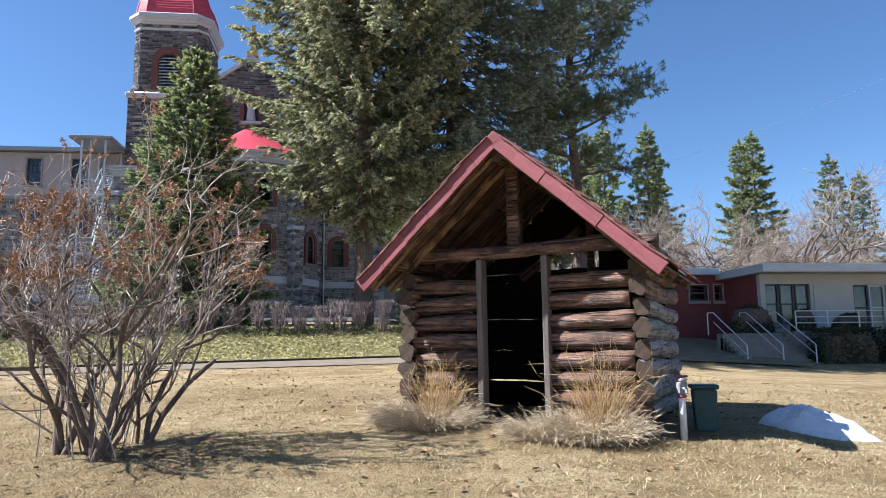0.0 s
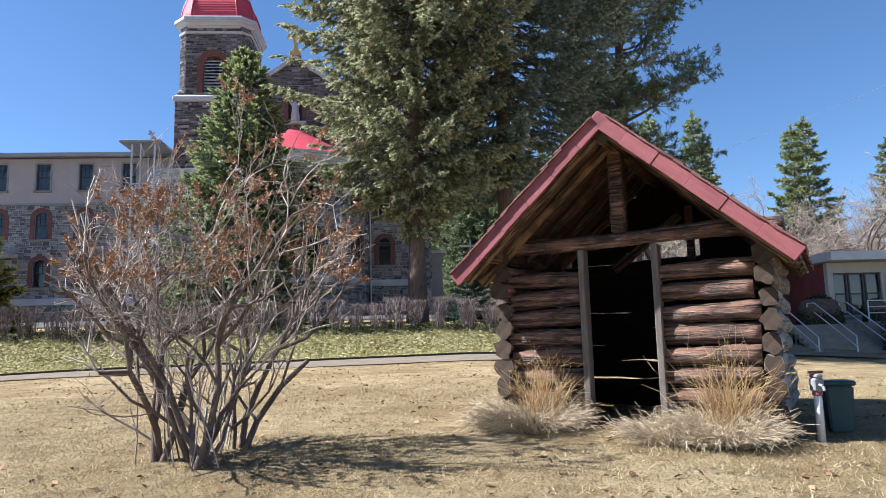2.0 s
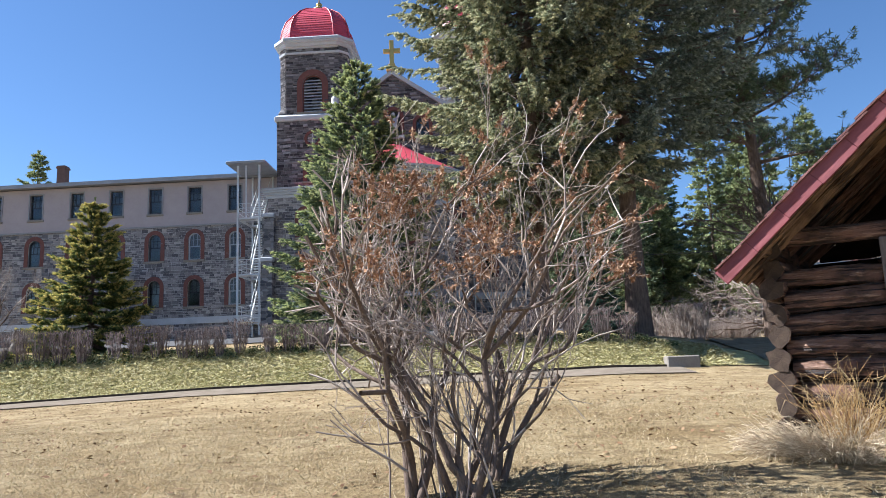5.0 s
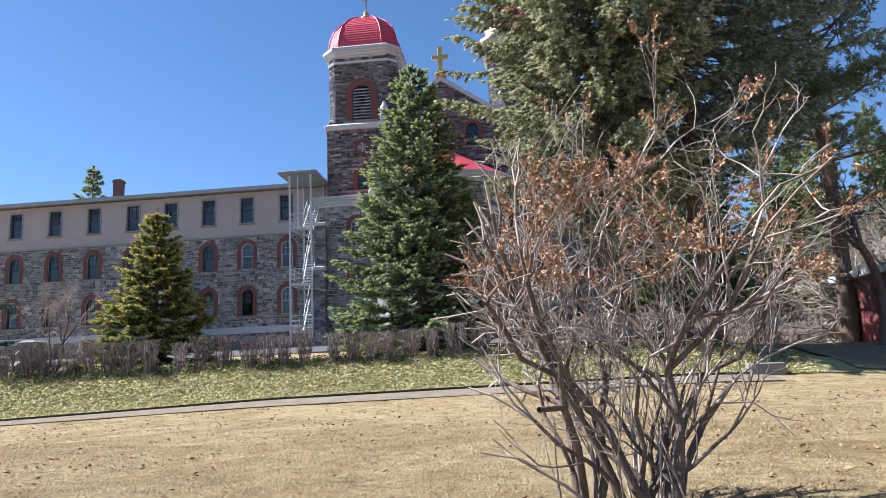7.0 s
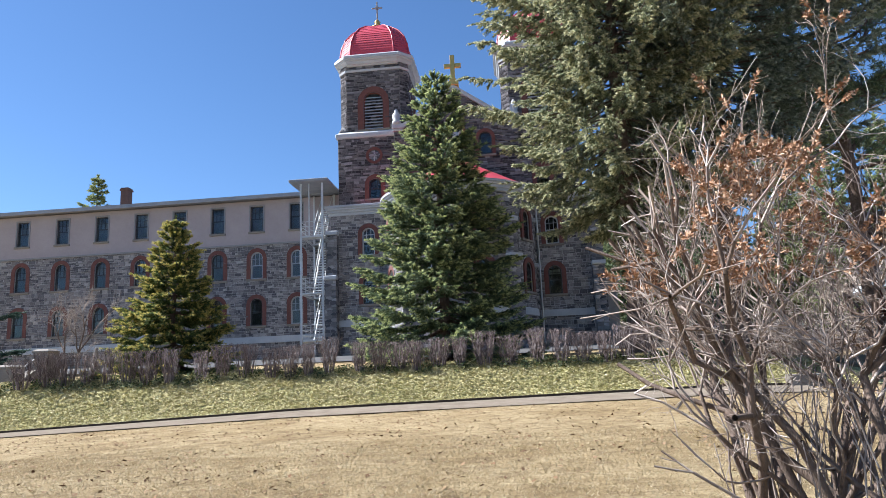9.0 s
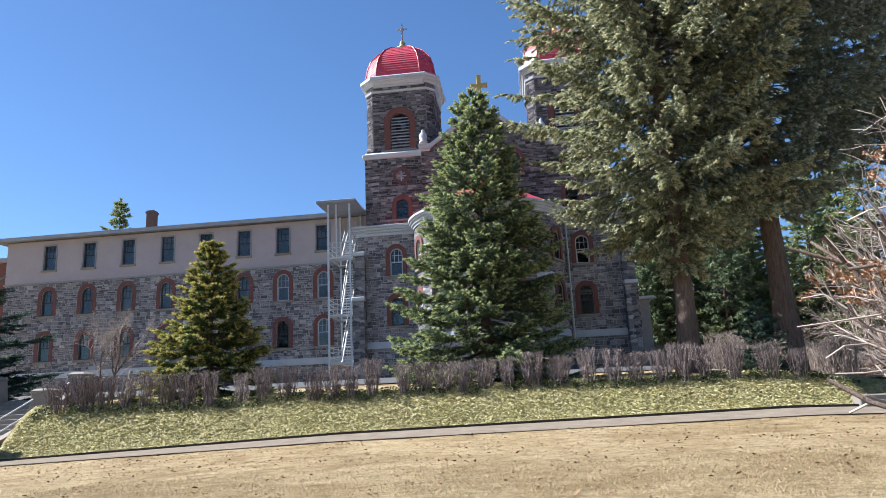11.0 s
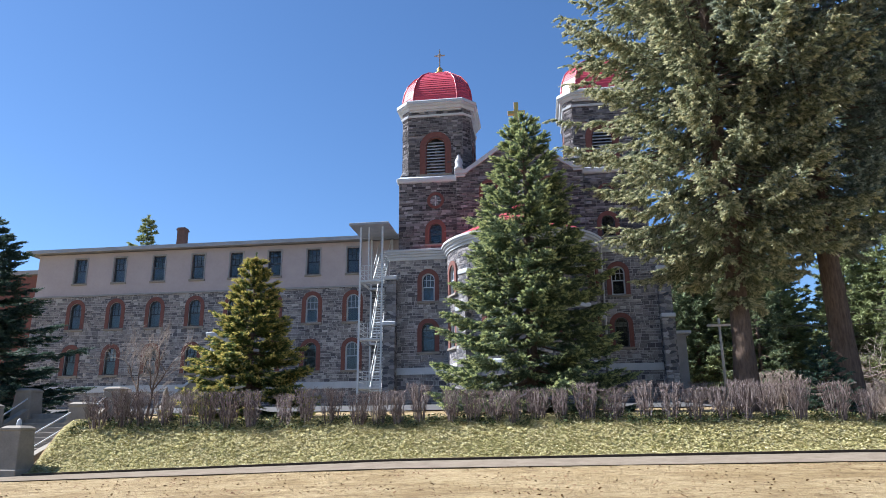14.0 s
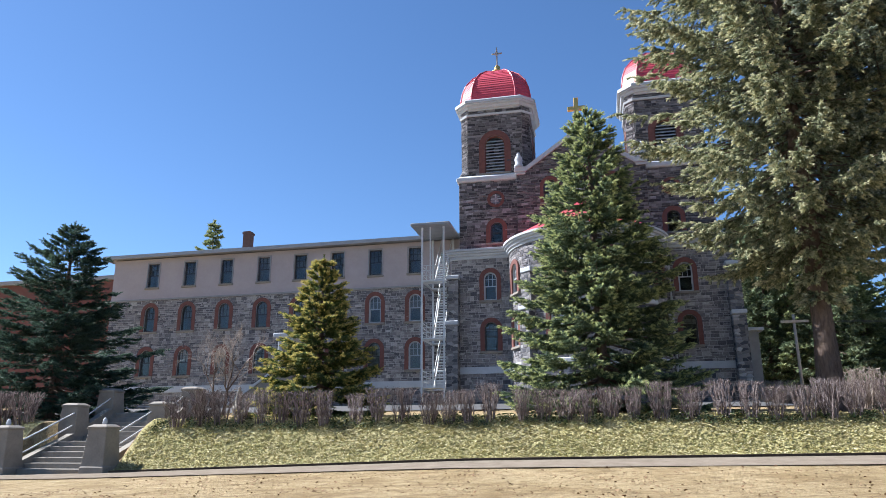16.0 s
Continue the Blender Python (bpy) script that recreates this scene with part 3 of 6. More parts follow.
def stone_wall(name, parent, u0, u1, z0, z1, openings, place, thick, seed, tall=False, label="", bend=0):
    """A mortar wall with its real openings, faced with separate stones."""
    w = part(name, wall_mesh(u0, u1, z0, z1, openings, place, thick, DARKMORTAR if tall else MORTAR, bend), parent, label=label)
    tagged(part("stone_facing", facing(u0, u1, z0, z1, openings, place, seed, TOWERSTONE if tall else WINGSTONE, *(((0.09, 0.22), (0.17, 0.62)) if tall else ())), w), kind="stuff")
    return w


def octagon(profile, mat, cut):
    """Stacked square rings with cut corners, from (half width, z)."""
    verts, faces = [], []
    for r, z in profile:
        c = r - cut * r / profile[0][0]
        verts += [(x, y, z) for x, y in ((r, -c), (r, c), (c, r), (-c, r), (-r, c), (-r, -c), (-c, -r), (c, -r))]
    for j in range(len(profile) - 1):
        for i in range(8):
            faces.append((j * 8 + i, j * 8 + (i + 1) % 8, j * 8 + 8 + (i + 1) % 8, j * 8 + 8 + i))
    faces += [tuple(range(8))[::-1], tuple(len(verts) - 8 + i for i in range(8))]
    return mesh_of(verts, faces, mat)


EAVEGREY = simple("pale grey eave board", (0.22, 0.24, 0.275), (0.31, 0.335, 0.375), 1.5, 0.7)

# ---- the long wing ----
BX = [-42.3, -38.98, -35.72, -32.5, -29.4, -26.34, -23.27, -20.16]
WY = 53.0
wing = thing("school_wing", (0, 0, 0), "long stone wing with taupe stucco top storey", "building")
low = [(x, 0.95, 6.4, 8.45, True) for x in BX] + [(x, 0.95, 9.92, 11.97, True) for x in BX]
low = [o for o in low if not (o[0] == -29.4 and o[2] < 7)]
stone_wall("wall", wing, -46.0, -16.4, 3.0, 12.5, low, flat(WY), 0.45, 201, label="grey rubble stone wall")
part("upper_wall", wall_mesh(-46.0, -16.4, 12.5, 15.95, [(x, 1.0, 13.55, 15.52, False) for x in BX], flat(WY - 0.05), 0.45, STUCCO), wing, label="smooth taupe stucco wall")
part("side_wall", box(-46.0, -45.6, WY + 0.47, 66, 3.0, 12.6, STONE), wing, label="grey rubble stone wall")
part("side_wall", box(-46.02, -45.6, WY + 0.45, 66, 12.61, 15.95, STUCCO), wing, label="smooth taupe stucco wall")
part("back_wall", box(-46.0, -16.4, 66, 66.4, 3.0, 15.95, STONE), wing)
# Unseen partition and dark floors, added to keep the rooms behind the glass dark.
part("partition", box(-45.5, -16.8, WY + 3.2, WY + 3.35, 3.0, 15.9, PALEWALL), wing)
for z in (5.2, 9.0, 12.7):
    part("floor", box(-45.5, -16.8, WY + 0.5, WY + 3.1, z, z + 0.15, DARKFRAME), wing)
part("roof", boxes([(-46.7, -16.5, WY - 0.65, 66.6, 16.02, 16.16)], GREYTRIM), wing, label="flat grey roof")
part("eave_board", boxes([(-46.75, -16.5, WY - 0.72, WY - 0.655, 15.96, 16.24), (-46.78, -46.71, WY - 0.65, 66.6, 15.96, 16.24)], EAVEGREY), wing)
part("stucco_drip", boxes([(-46.05, -16.5, WY - 0.14, WY - 0.054, 12.47, 12.6)], GREYTRIM), wing)
part("base_band", boxes([(-46.1, -16.6, WY - 0.12, WY - 0.004, 5.1, 5.58)], WHITE), wing, label="pale water table band")
arch_kits = [window_kit(0.95, 2.05, True, 0.3, DARKFRAME, 0.0, 2), window_kit(0.95, 2.05, True, 0.3, WHITE, 0.0, 2), window_kit(0.95, 2.05, True, 0.3, DARKFRAME, 0.45, 2)]
top_kits = [window_kit(1.0, 1.97, False, 0.1, DARKFRAME, 0.0, 2), window_kit(1.0, 1.97, False, 0.1, DARKFRAME, 0.3, 2)]
for i, x in enumerate(BX):
    put_window(top_kits[i in (3,)], wing, (x, WY - 0.05, 13.55))
    put_window(arch_kits[(0, 0, 2, 2, 0, 0, 1, 1)[i]], wing, (x, WY, 9.92))
    if x != -29.4:
        put_window(arch_kits[(0, 2, 0, 0, 0, 0, 0, 1)[i]], wing, (x, WY, 6.4))
part("chimney", boxes([(-36.75, -36.1, 57.0, 57.7, 16.1, 19.1), (-36.81, -36.04, 56.94, 57.76, 18.85, 19.0)], DARKBRICK), wing, label="brown brick chimney")

# ---- fire escape ----
fe = thing("fire_escape", (-17.92, 51.2, 3.9), "pale steel fire escape stair with a flat canopy", "fire escape")
FX0, FX1, FY0, FY1 = -0.8, 0.75, -1.8, 1.75
part("canopy", box(FX0 - 0.75, FX1 + 0.5, FY0 - 0.45, FY1, 12.1, 12.28, EAVEGREY, 0.02), fe, label="flat grey canopy roof")
for x in (FX0, FX1):
    for y in (FY0, FY1 - 0.25):
        part("post", box(x - 0.06, x + 0.06, y - 0.06, y + 0.06, 0, 12.04, STEEL), fe)
part("post", box(-0.25, -0.17, FY0 - 0.05, FY0 + 0.05, 8.25, 12.04, STEEL), fe)
TREAD = box(0, 0.72, -0.13, 0.13, -0.025, 0.025, STEEL)
for z in (1.0, 4.25, 8.25):
    part("platform", boxes([(FX0, FX1, FY0, FY0 + 0.85, z - 0.1, z), (FX0, FX1, FY1 - 0.8, FY1, z - 0.1, z), (FX0, FX0 + 0.08, FY0, FY1, z - 0.16, z - 0.02)], STEEL), fe)
    segs = []
    for zz in (z + 0.35, z + 0.68, z + 1.02):
        segs += rail([(FX0, FY1 - 0.2, zz), (FX0, FY0, zz), (FX1, FY0, zz), (FX1, FY1 - 0.2, zz)], 0.025)
    for k in range(6):
        x = FX0 + (FX1 - FX0) * k / 5
        segs += rail([(x, FY0, z), (x, FY0, z + 1.02)], 0.022)
    part("railing", tube_mesh(segs, STEEL), fe)
for z0, z1, x, s in ((1.0, 4.25, -0.05, 1), (4.25, 8.25, -0.05, 1), (8.25, 10.9, 0.0, 1)):
    ya, yb = FY0 + 0.6, FY1 - 0.7
    flight = part("flight", tube_mesh([g for xx in (x - 0.03, x + 0.75) for g in rail([(xx, ya, z0), (xx, yb, z1)], 0.06) + rail([(xx, ya, z0 + 0.95), (xx, yb, z1 + 0.95)], 0.03) + rail([(xx, (ya + yb) / 2, (z0 + z1) / 2), (xx, (ya + yb) / 2, (z0 + z1) / 2 + 0.95)], 0.025)], STEEL), fe)
    n = round((z1 - z0) / 0.21)
    for i in range(1, n):
        f = i / n
        part("tread", TREAD, flight, (x, ya + (yb - ya) * f, z0 + (z1 - z0) * f))

# ---- church ----
church = thing("church", (0, 0, 0), "twin towered rubble stone church with red domes", "church")
CX = -7.6
tower_low = window_kit(0.9, 1.5, True, 0.3, DARKFRAME, 0.0, 2)
belfry = window_kit(1.5, 2.9, True, 0.42, BRICK, louver=True)
front_kit = window_kit(0.9, 1.95, True, 0.3, WHITE, 0.0, 2)
front_kit2 = window_kit(0.9, 1.95, True, 0.3, DARKFRAME, 0.3, 2)
niche_kit = window_kit(0.95, 1.7, True, 0.24, DARKFRAME, 0.0, 1)
TW = 5.35


def round_window(parent, at):
    ring = [(0.62 * math.cos(a), 0.62 * math.sin(a)) for a in np.linspace(0, 2 * math.pi, 21)]
    hole = [(0.42 * math.cos(a), 0.42 * math.sin(a)) for a in np.linspace(0, 2 * math.pi, 21)]
    f = part("round_window", band_mesh(hole, ring, -0.06, 0.02, BRICK), parent, at)
    part("pane", pane_mesh(hole[:-1], -0.01, GLASS), f)
    part("muntin", boxes([(-0.42, 0.42, -0.03, -0.015, -0.025, 0.025), (-0.025, 0.025, -0.03, -0.015, -0.42, 0.42)], WHITE), f)


def tower(x0, name):
    x1, y0 = x0 + TW, 50.6
    y1 = y0 + TW
    c = (x0 + x1) / 2
    low_ops, top_ops = [(c, 0.9, 14.85, 16.35, True)], [(c, 1.5, 20.15, 23.05, True)]
    k = int(abs(x0) * 10)
    stone_wall("wall", church, x0, x1, 12.0, 19.5, low_ops, flat(y0), 0.5, k, True)
    for n, at in enumerate((lambda u, d, z: (x0 + d, u, z), lambda u, d, z: (x1 - d, u, z))):
        stone_wall("wall", church, y0 + 0.5, y1, 12.0, 19.5, [], at, 0.5, k + 1 + n, True)
    part("wall", box(x0 + 0.5, x1 - 0.5, y1 - 0.5, y1, 12.0, 19.5, STONE), church)
    a, b, p, q, g = x0 + 0.12, x1 - 0.12, y0 + 0.12, y1 - 0.12, 0.55
    side = [((p + q) / 2, 1.5, 20.15, 23.05, True)]
    stone_wall("belfry_wall", church, a + g, b - g, 19.5, 25.3, top_ops, flat(p), 0.5, k + 3, True)
    stone_wall("belfry_wall", church, p + g, q - g, 19.5, 25.3, side, lambda u, d, z: (a + d, u, z), 0.5, k + 4, True)
    stone_wall("belfry_wall", church, p + g, q - g, 19.5, 25.3, side, lambda u, d, z: (b - d, u, z), 0.5, k + 5, True)
    part("belfry_wall", box(a + g, b - g, q - 0.5, q, 19.5, 25.3, STONE), church)
    w = g * math.sqrt(2)
    for n, (px0, py0, ux, uy) in enumerate(((a, p + g, 1, -1), (b - g, p, 1, 1), (a, q - g, 1, 1), (b - g, q, 1, -1))):
        s = (1 if n < 2 else -1) * math.sqrt(0.5)
        at = lambda u, d, z: (px0 + (ux * u - uy * s / abs(s) * d) * math.sqrt(0.5), py0 + (uy * u + s / abs(s) * d) * math.sqrt(0.5), z)
        stone_wall("corner_wall", church, 0, w, 19.5, 25.3, [], at, 0.3, k + 6 + n, True, "cut stone corner")
        part("corner_stop", octagon([(0.34, 0), (0.34, 0.12), (0.02, 0.75)], STONE, 0.1), church, (px0 + ux * g / 2, py0 + uy * g / 2, 20.0))
    part("tower_floor", box(x0 + 0.6, x1 - 0.6, y0 + 0.6, y1 - 0.6, 19.2, 19.4, DARKFRAME), church)
    put_window(tower_low, church, (c, y0, 14.85))
    put_window(belfry, church, (c, y0 + 0.12, 20.15), 0, "louvred belfry opening with a red brick arch", "belfry_opening")
    put_window(belfry, church, (x0 + 0.12, (y0 + y1) / 2, 20.15), -90, "louvred belfry opening with a red brick arch", "belfry_opening")
    put_window(belfry, church, (x1 - 0.12, (y0 + y1) / 2, 20.15), 90, "louvred belfry opening with a red brick arch", "belfry_opening")
    round_window(church, (c, y0, 18.08))
    mid = (c, (y0 + y1) / 2, 0)
    h = TW / 2
    part("string_course", octagon([(h + 0.02, 19.46), (h + 0.12, 19.5), (h + 0.16, 19.62), (h + 0.16, 19.82), (h - 0.05, 20.0), (h - 0.1, 20.0)], WHITE, 0.05), church, mid)
    part("string_course", octagon([(h - 0.13, 24.68), (h - 0.03, 24.7), (h + 0.0, 24.85), (h - 0.13, 24.9)], WHITE, 0.58), church, mid)
    part("cornice", octagon([(h - 0.13, 25.12), (h - 0.02, 25.14), (h + 0.02, 25.24), (h + 0.1, 25.26), (h + 0.18, 25.44), (h + 0.28, 25.52), (h + 0.3, 25.62), (h + 0.35, 25.64), (h + 0.35, 25.84), (h + 0.3, 25.92), (h - 0.05, 26.05)], WHITE, 0.8), church, mid, "white moulded cornice")
    prof = [(h - 0.05, 26.04), (h - 0.06, 26.45), (h - 0.17, 27.15), (h - 0.42, 27.9), (h - 0.9, 28.6), (h - 1.5, 29.1), (0.5, 29.42), (0.05, 29.46)]
    rr, zz = [v[0] for v in prof], [v[1] for v in prof]
    lev = list(np.linspace(26.04, 29.1, 16)) + [29.22, 29.33, 29.42, 29.46]
    steps_ = []
    for lo, hi in zip(lev[:-1], lev[1:]):
        steps_ += [(float(np.interp(lo, zz, rr)) + 0.035, lo), (float(np.interp(hi, zz, rr)) + 0.008, hi)]
    dome = part("dome", octagon(steps_, RED, 1.0), church, mid, "red shingled metal dome")
    for i in range(8):
        pts = []
        for r, z in prof:
            e = r - 1.0 * r / prof[0][0]
            x, y = ((r, -e), (r, e), (e, r), (-e, r), (-r, e), (-r, -e), (-e, -r), (e, -r))[i]
            pts.append((x * 1.015, y * 1.015, z + 0.01))
        part("rib", tube_mesh(rail(pts, 0.055), RED, 6), dome)
    fin = part("finial", lathe([(0.55, 29.38), (0.6, 29.46), (0.5, 29.6), (0.28, 29.72), (0.2, 29.9), (0.26, 30.0), (0.14, 30.15), (0.05, 30.25)], GOLD, 20), church, mid, "gilded finial")
    part("cross", boxes([(-0.05, 0.05, -0.045, 0.045, 30.2, 31.8), (-0.42, 0.42, -0.04, 0.04, 31.2, 31.3), (-0.12, 0.12, -0.06, 0.06, 31.12, 31.38)], GREYTRIM, 0.01), fin, label="thin dark metal cross")


tower(-16.27, "west")
tower(-4.28, "east")

# gable between the towers
GY = 50.33
gab = [(CX, 1.0, 17.8, 19.78, True), (CX - 2.1, 0.95, 17.45, 19.15, True), (CX + 2.1, 0.95, 17.45, 19.15, True)]
stone_wall("gable_wall", church, CX - 4.45, CX + 4.45, 13.0, 19.98, gab, flat(GY), 0.24, 231, True)
gable = part("gable", mesh_of([(x, y, z) for y in (GY, GY + 0.24) for x, z in ((CX - 3.7, 19.98), (CX + 3.7, 19.98), (CX, 22.55))], [(0, 1, 2), (5, 4, 3), (0, 2, 5, 3), (1, 4, 5, 2)], DARKMORTAR), church)
bands = [part("stone_facing", facing(-w, w, z, z + 0.3, [], lambda u, d, zz: (CX + u, GY + d, zz), 240 + i, TOWERSTONE, (0.12, 0.18), (0.22, 0.7)), gable) for i, (w, z) in enumerate(((3.7 * (1 - (19.98 + 0.3 * k + 0.15 - 19.98) / 2.57), 19.98 + 0.3 * k) for k in range(8)))]
for b_ in bands:
    tagged(b_, kind="stuff")
for s in (-1, 1):
    cop = []
    for x, z in ((CX + s * 3.75, 19.86), (CX, 22.5)):
        cop += [(x, GY - 0.2, z), (x, GY - 0.2, z + 0.34), (x, GY + 0.5, z + 0.34), (x, GY + 0.5, z)]
    part("coping", mesh_of(cop, [(0, 4, 5, 1), (1, 5, 6, 2), (2, 6, 7, 3), (3, 7, 4, 0), (0, 1, 2, 3), (7, 6, 5, 4)], WHITE), church, label="white gable coping")
    x = CX + s * 4.15
    part("coping_shoulder", boxes([(x - 0.42, x + 0.42, GY - 0.22, GY + 0.28, 19.84, 20.2), (x - 0.36, x + 0.36, GY - 0.14, GY + 0.28, 19.66, 19.837)], WHITE, 0.02), church)
    part("pinnacle", lathe([(0.32, 20.18), (0.32, 20.4), (0.24, 20.5), (0.3, 20.75), (0.26, 20.95), (0.12, 21.15), (0.14, 21.25), (0.03, 21.4)], WHITE, 12), church, (x + s * 0.1, GY - 0.02, 0))
part("gable_cross_foot", boxes([(CX - 0.4, CX + 0.4, GY - 0.25, GY + 0.5, 22.78, 23.1), (CX - 0.25, CX + 0.25, GY - 0.1, GY + 0.4, 23.1, 23.35)], GOLD, 0.03), church)
part("gable_cross", boxes([(CX - 0.16, CX + 0.16, GY + 0.05, GY + 0.3, 23.35, 25.26), (CX - 0.62, CX - 0.165, GY + 0.06, GY + 0.29, 24.28, 24.6), (CX + 0.165, CX + 0.62, GY + 0.06, GY + 0.29, 24.28, 24.6)], GOLD, 0.02), church, label="broad gilded cross")
part("nave_roof", mesh_of([(x, y, z) for y in (GY + 0.6, 60) for x, z in ((-10.9, 19.3), (CX, 22.2), (-4.3, 19.3), (-10.9, 3), (-4.3, 3))], [(0, 1, 6, 5), (1, 2, 7, 6), (3, 0, 5, 8), (2, 4, 9, 7), (5, 6, 7, 9, 8)], GREYTRIM), church)
part("niche", box(CX - 0.6, CX + 0.6, GY + 0.242, GY + 0.4, 17.7, 20.0, DARKFRAME), church)
part("niche_arch", band_mesh(outline(1.0, 1.98, True), outline(1.0, 1.98, True, 0.26), -0.06, 0.05, BRICK), church, (CX, GY, 17.8))
part("niche_ledge", box(CX - 0.8, CX + 0.8, GY - 0.35, GY + 0.1, 17.58, 17.795, WHITE, 0.03), church)
for s in (-1, 1):
    put_window(niche_kit, church, (CX + s * 2.1, GY, 17.45))

# lower front with its round apse
LY, R0 = 50.0, 5.1
flat_ops = [(0, 0.9, 7.2, 9.15, True), (0, 0.9, 10.65, 12.6, True)]
for a, b, c in ((-16.75, -12.68, -14.05), (-2.52, 1.75, -1.3)):
    stone_wall("front_wall", church, a, b, 3.0, 13.6, [(c, w, p, q, r) for _, w, p, q, r in flat_ops], flat(LY), 0.5, int(250 + c))
    for z, k in ((7.2, front_kit2), (10.65, front_kit)):
        put_window(k, church, (c, LY, z))
    part("front_band", boxes([(a - 0.05, b, LY - 0.12, LY - 0.004, 5.7, 6.15)], WHITE), church)
    part("front_cornice", boxes([(a - 0.38, b, LY - 0.43, LY + 0.5, 14.1, 14.26), (a - 0.3, b, LY - 0.34, LY + 0.5, 13.95, 14.098), (a - 0.2, b, LY - 0.2, LY + 0.5, 13.78, 13.948), (a - 0.1, b, LY - 0.1, LY + 0.5, 13.56, 13.778)], WHITE, 0.015), church, label="white moulded cornice")
    # Dark sheet close behind the openings, in place of the room's shade.
    part("front_dark_sheet", box(a + 0.3, b, LY + 0.58, LY + 0.62, 3, 13.5, DARKFRAME), church)
for x in (-16.75, 1.3):
    part("return_wall", box(x, x + 0.45, LY + 0.51, 58, 3, 13.6, STONE), church)
for x0, x1 in ((-17.0, -16.2), (1.15, 1.95), (-3.15, -2.45)):
    part("buttress", boxes([(x0, x1, LY - 0.85, LY - 0.003, 3, 8.9), (x0, x1, LY - 0.5, LY - 0.003, 8.9, 12.1)], STONE), church, label="stepped stone buttress")
    part("buttress_cap", box(x0 - 0.06, x1 + 0.06, LY - 0.95, LY - 0.4, 8.93, 9.2, WHITE, 0.04), church)
    part("buttress_cap", box(x0 - 0.06, x1 + 0.06, LY - 0.6, LY - 0.003, 12.13, 12.4, WHITE, 0.04), church)


def apse_at(u, d, z):
    a = u / R0
    return (CX + (R0 - d) * math.sin(a), LY + 0.4 - (R0 - d) * math.cos(a), z)


SPAN = R0 * math.pi / 2
apse_ops = [(R0 * radians(a), 0.9, z, z + 1.95, True) for a in (-62, -20, 20, 62) for z in (7.2, 10.65)]
stone_wall("apse_wall", church, -SPAN, SPAN, 3.0, 13.6, apse_ops, apse_at, 0.5, 271, label="round rubble stone apse", bend=30)
for a in (-62, -20, 20, 62):
    for z in (7.2, 10.65):
        x, y, _ = apse_at(R0 * radians(a), -0.03, 0)
        put_window(front_kit if a < 0 else front_kit2, church, (x, y, z), a)
for a in (-42, 0, 42):
    x, y, _ = apse_at(R0 * radians(a), -0.25, 0)
    part("buttress", boxes([(-0.42, 0.42, -0.35, 0.3, 3, 9.2), (-0.42, 0.42, -0.1, 0.3, 9.2, 11.6)], STONE), church, (x, y, 0), "stepped stone buttress", (0, 0, a))
    part("buttress_cap", box(-0.48, 0.48, -0.42, 0.28, 9.23, 9.5, WHITE, 0.04), church, (x, y, 0), "", (0, 0, a))
    part("buttress_cap", box(-0.48, 0.48, -0.16, 0.28, 11.63, 11.95, WHITE, 0.04), church, (x, y, 0), "", (0, 0, a))


def half_ring(profile, mat, steps=36):
    verts, faces, n = [], [], len(profile)
    for i in range(steps + 1):
        a = -math.pi / 2 + math.pi * i / steps
        verts += [(CX + r * math.sin(a), LY + 0.4 - r * math.cos(a), z) for r, z in profile]
    for i in range(steps):
        for j in range(n - 1):
            faces.append((i * n + j, i * n + j + 1, (i + 1) * n + j + 1, (i + 1) * n + j))
    return mesh_of(verts, faces, mat)


part("apse_band", half_ring([(R0, 5.68), (R0 + 0.11, 5.7), (R0 + 0.11, 6.1), (R0, 6.2)], WHITE), church)
part("apse_cornice", half_ring([(R0 - 0.05, 13.58), (R0 + 0.1, 13.6), (R0 + 0.1, 13.76), (R0 + 0.2, 13.78), (R0 + 0.22, 13.93), (R0 + 0.32, 13.97), (R0 + 0.34, 14.09), (R0 + 0.42, 14.11), (R0 + 0.42, 14.26), (R0 - 0.2, 14.32)], WHITE), church, label="white moulded cornice")
part("apse_roof", half_ring([(R0 + 0.3, 14.3), (R0 - 0.9, 14.95), (R0 - 2.2, 15.7), (R0 - 3.6, 16.5), (0.4, 17.3)], RED), church, label="low red metal apse roof")
part("lean_roof", box(-16.9, -11.0, LY + 0.0, 50.58, 14.26, 14.36, RED), church)
part("lean_roof", box(-4.2, 1.8, LY + 0.0, 50.58, 14.26, 14.36, RED), church)
# Dark drum behind the apse windows stands in for shade inside.
part("apse_dark_sheet", lathe([(R0 - 0.7, 3.0), (R0 - 0.7, 13.4)], DARKFRAME, 24), church, (CX, LY + 0.4, 0))
part("downpipe", tube_mesh(rail([(-2.3, LY - 0.35, 13.9), (-2.3, LY - 0.15, 13.0), (-2.3, LY - 0.15, 4)], 0.07), STEEL), church)

def joined(meshes, mat):
    """One mesh out of several."""
    verts, faces = [], []
    for me in meshes:
        k = len(verts)
        verts += [tuple(v.co) for v in me.vertices]
        faces += [tuple(k + i for i in q.vertices) for q in me.polygons]
    return mesh_of(verts, faces, mat, True)


figure = lathe([(0.3, 0), (0.33, 0.1), (0.3, 0.5), (0.24, 0.95), (0.28, 1.25), (0.2, 1.42), (0.08, 1.48), (0.13, 1.6), (0.12, 1.74), (0.03, 1.82)], WHITE, 14)
arms = tube_mesh([(k * 0.2, 0, 1.3, k * 0.38, -0.12, 1.45, 0.1, 0.08) for k in (-1, 1)] + [(k * 0.38, -0.12, 1.45, k * 0.44, -0.14, 1.78, 0.08, 0.04) for k in (-1, 1)], WHITE, 8)
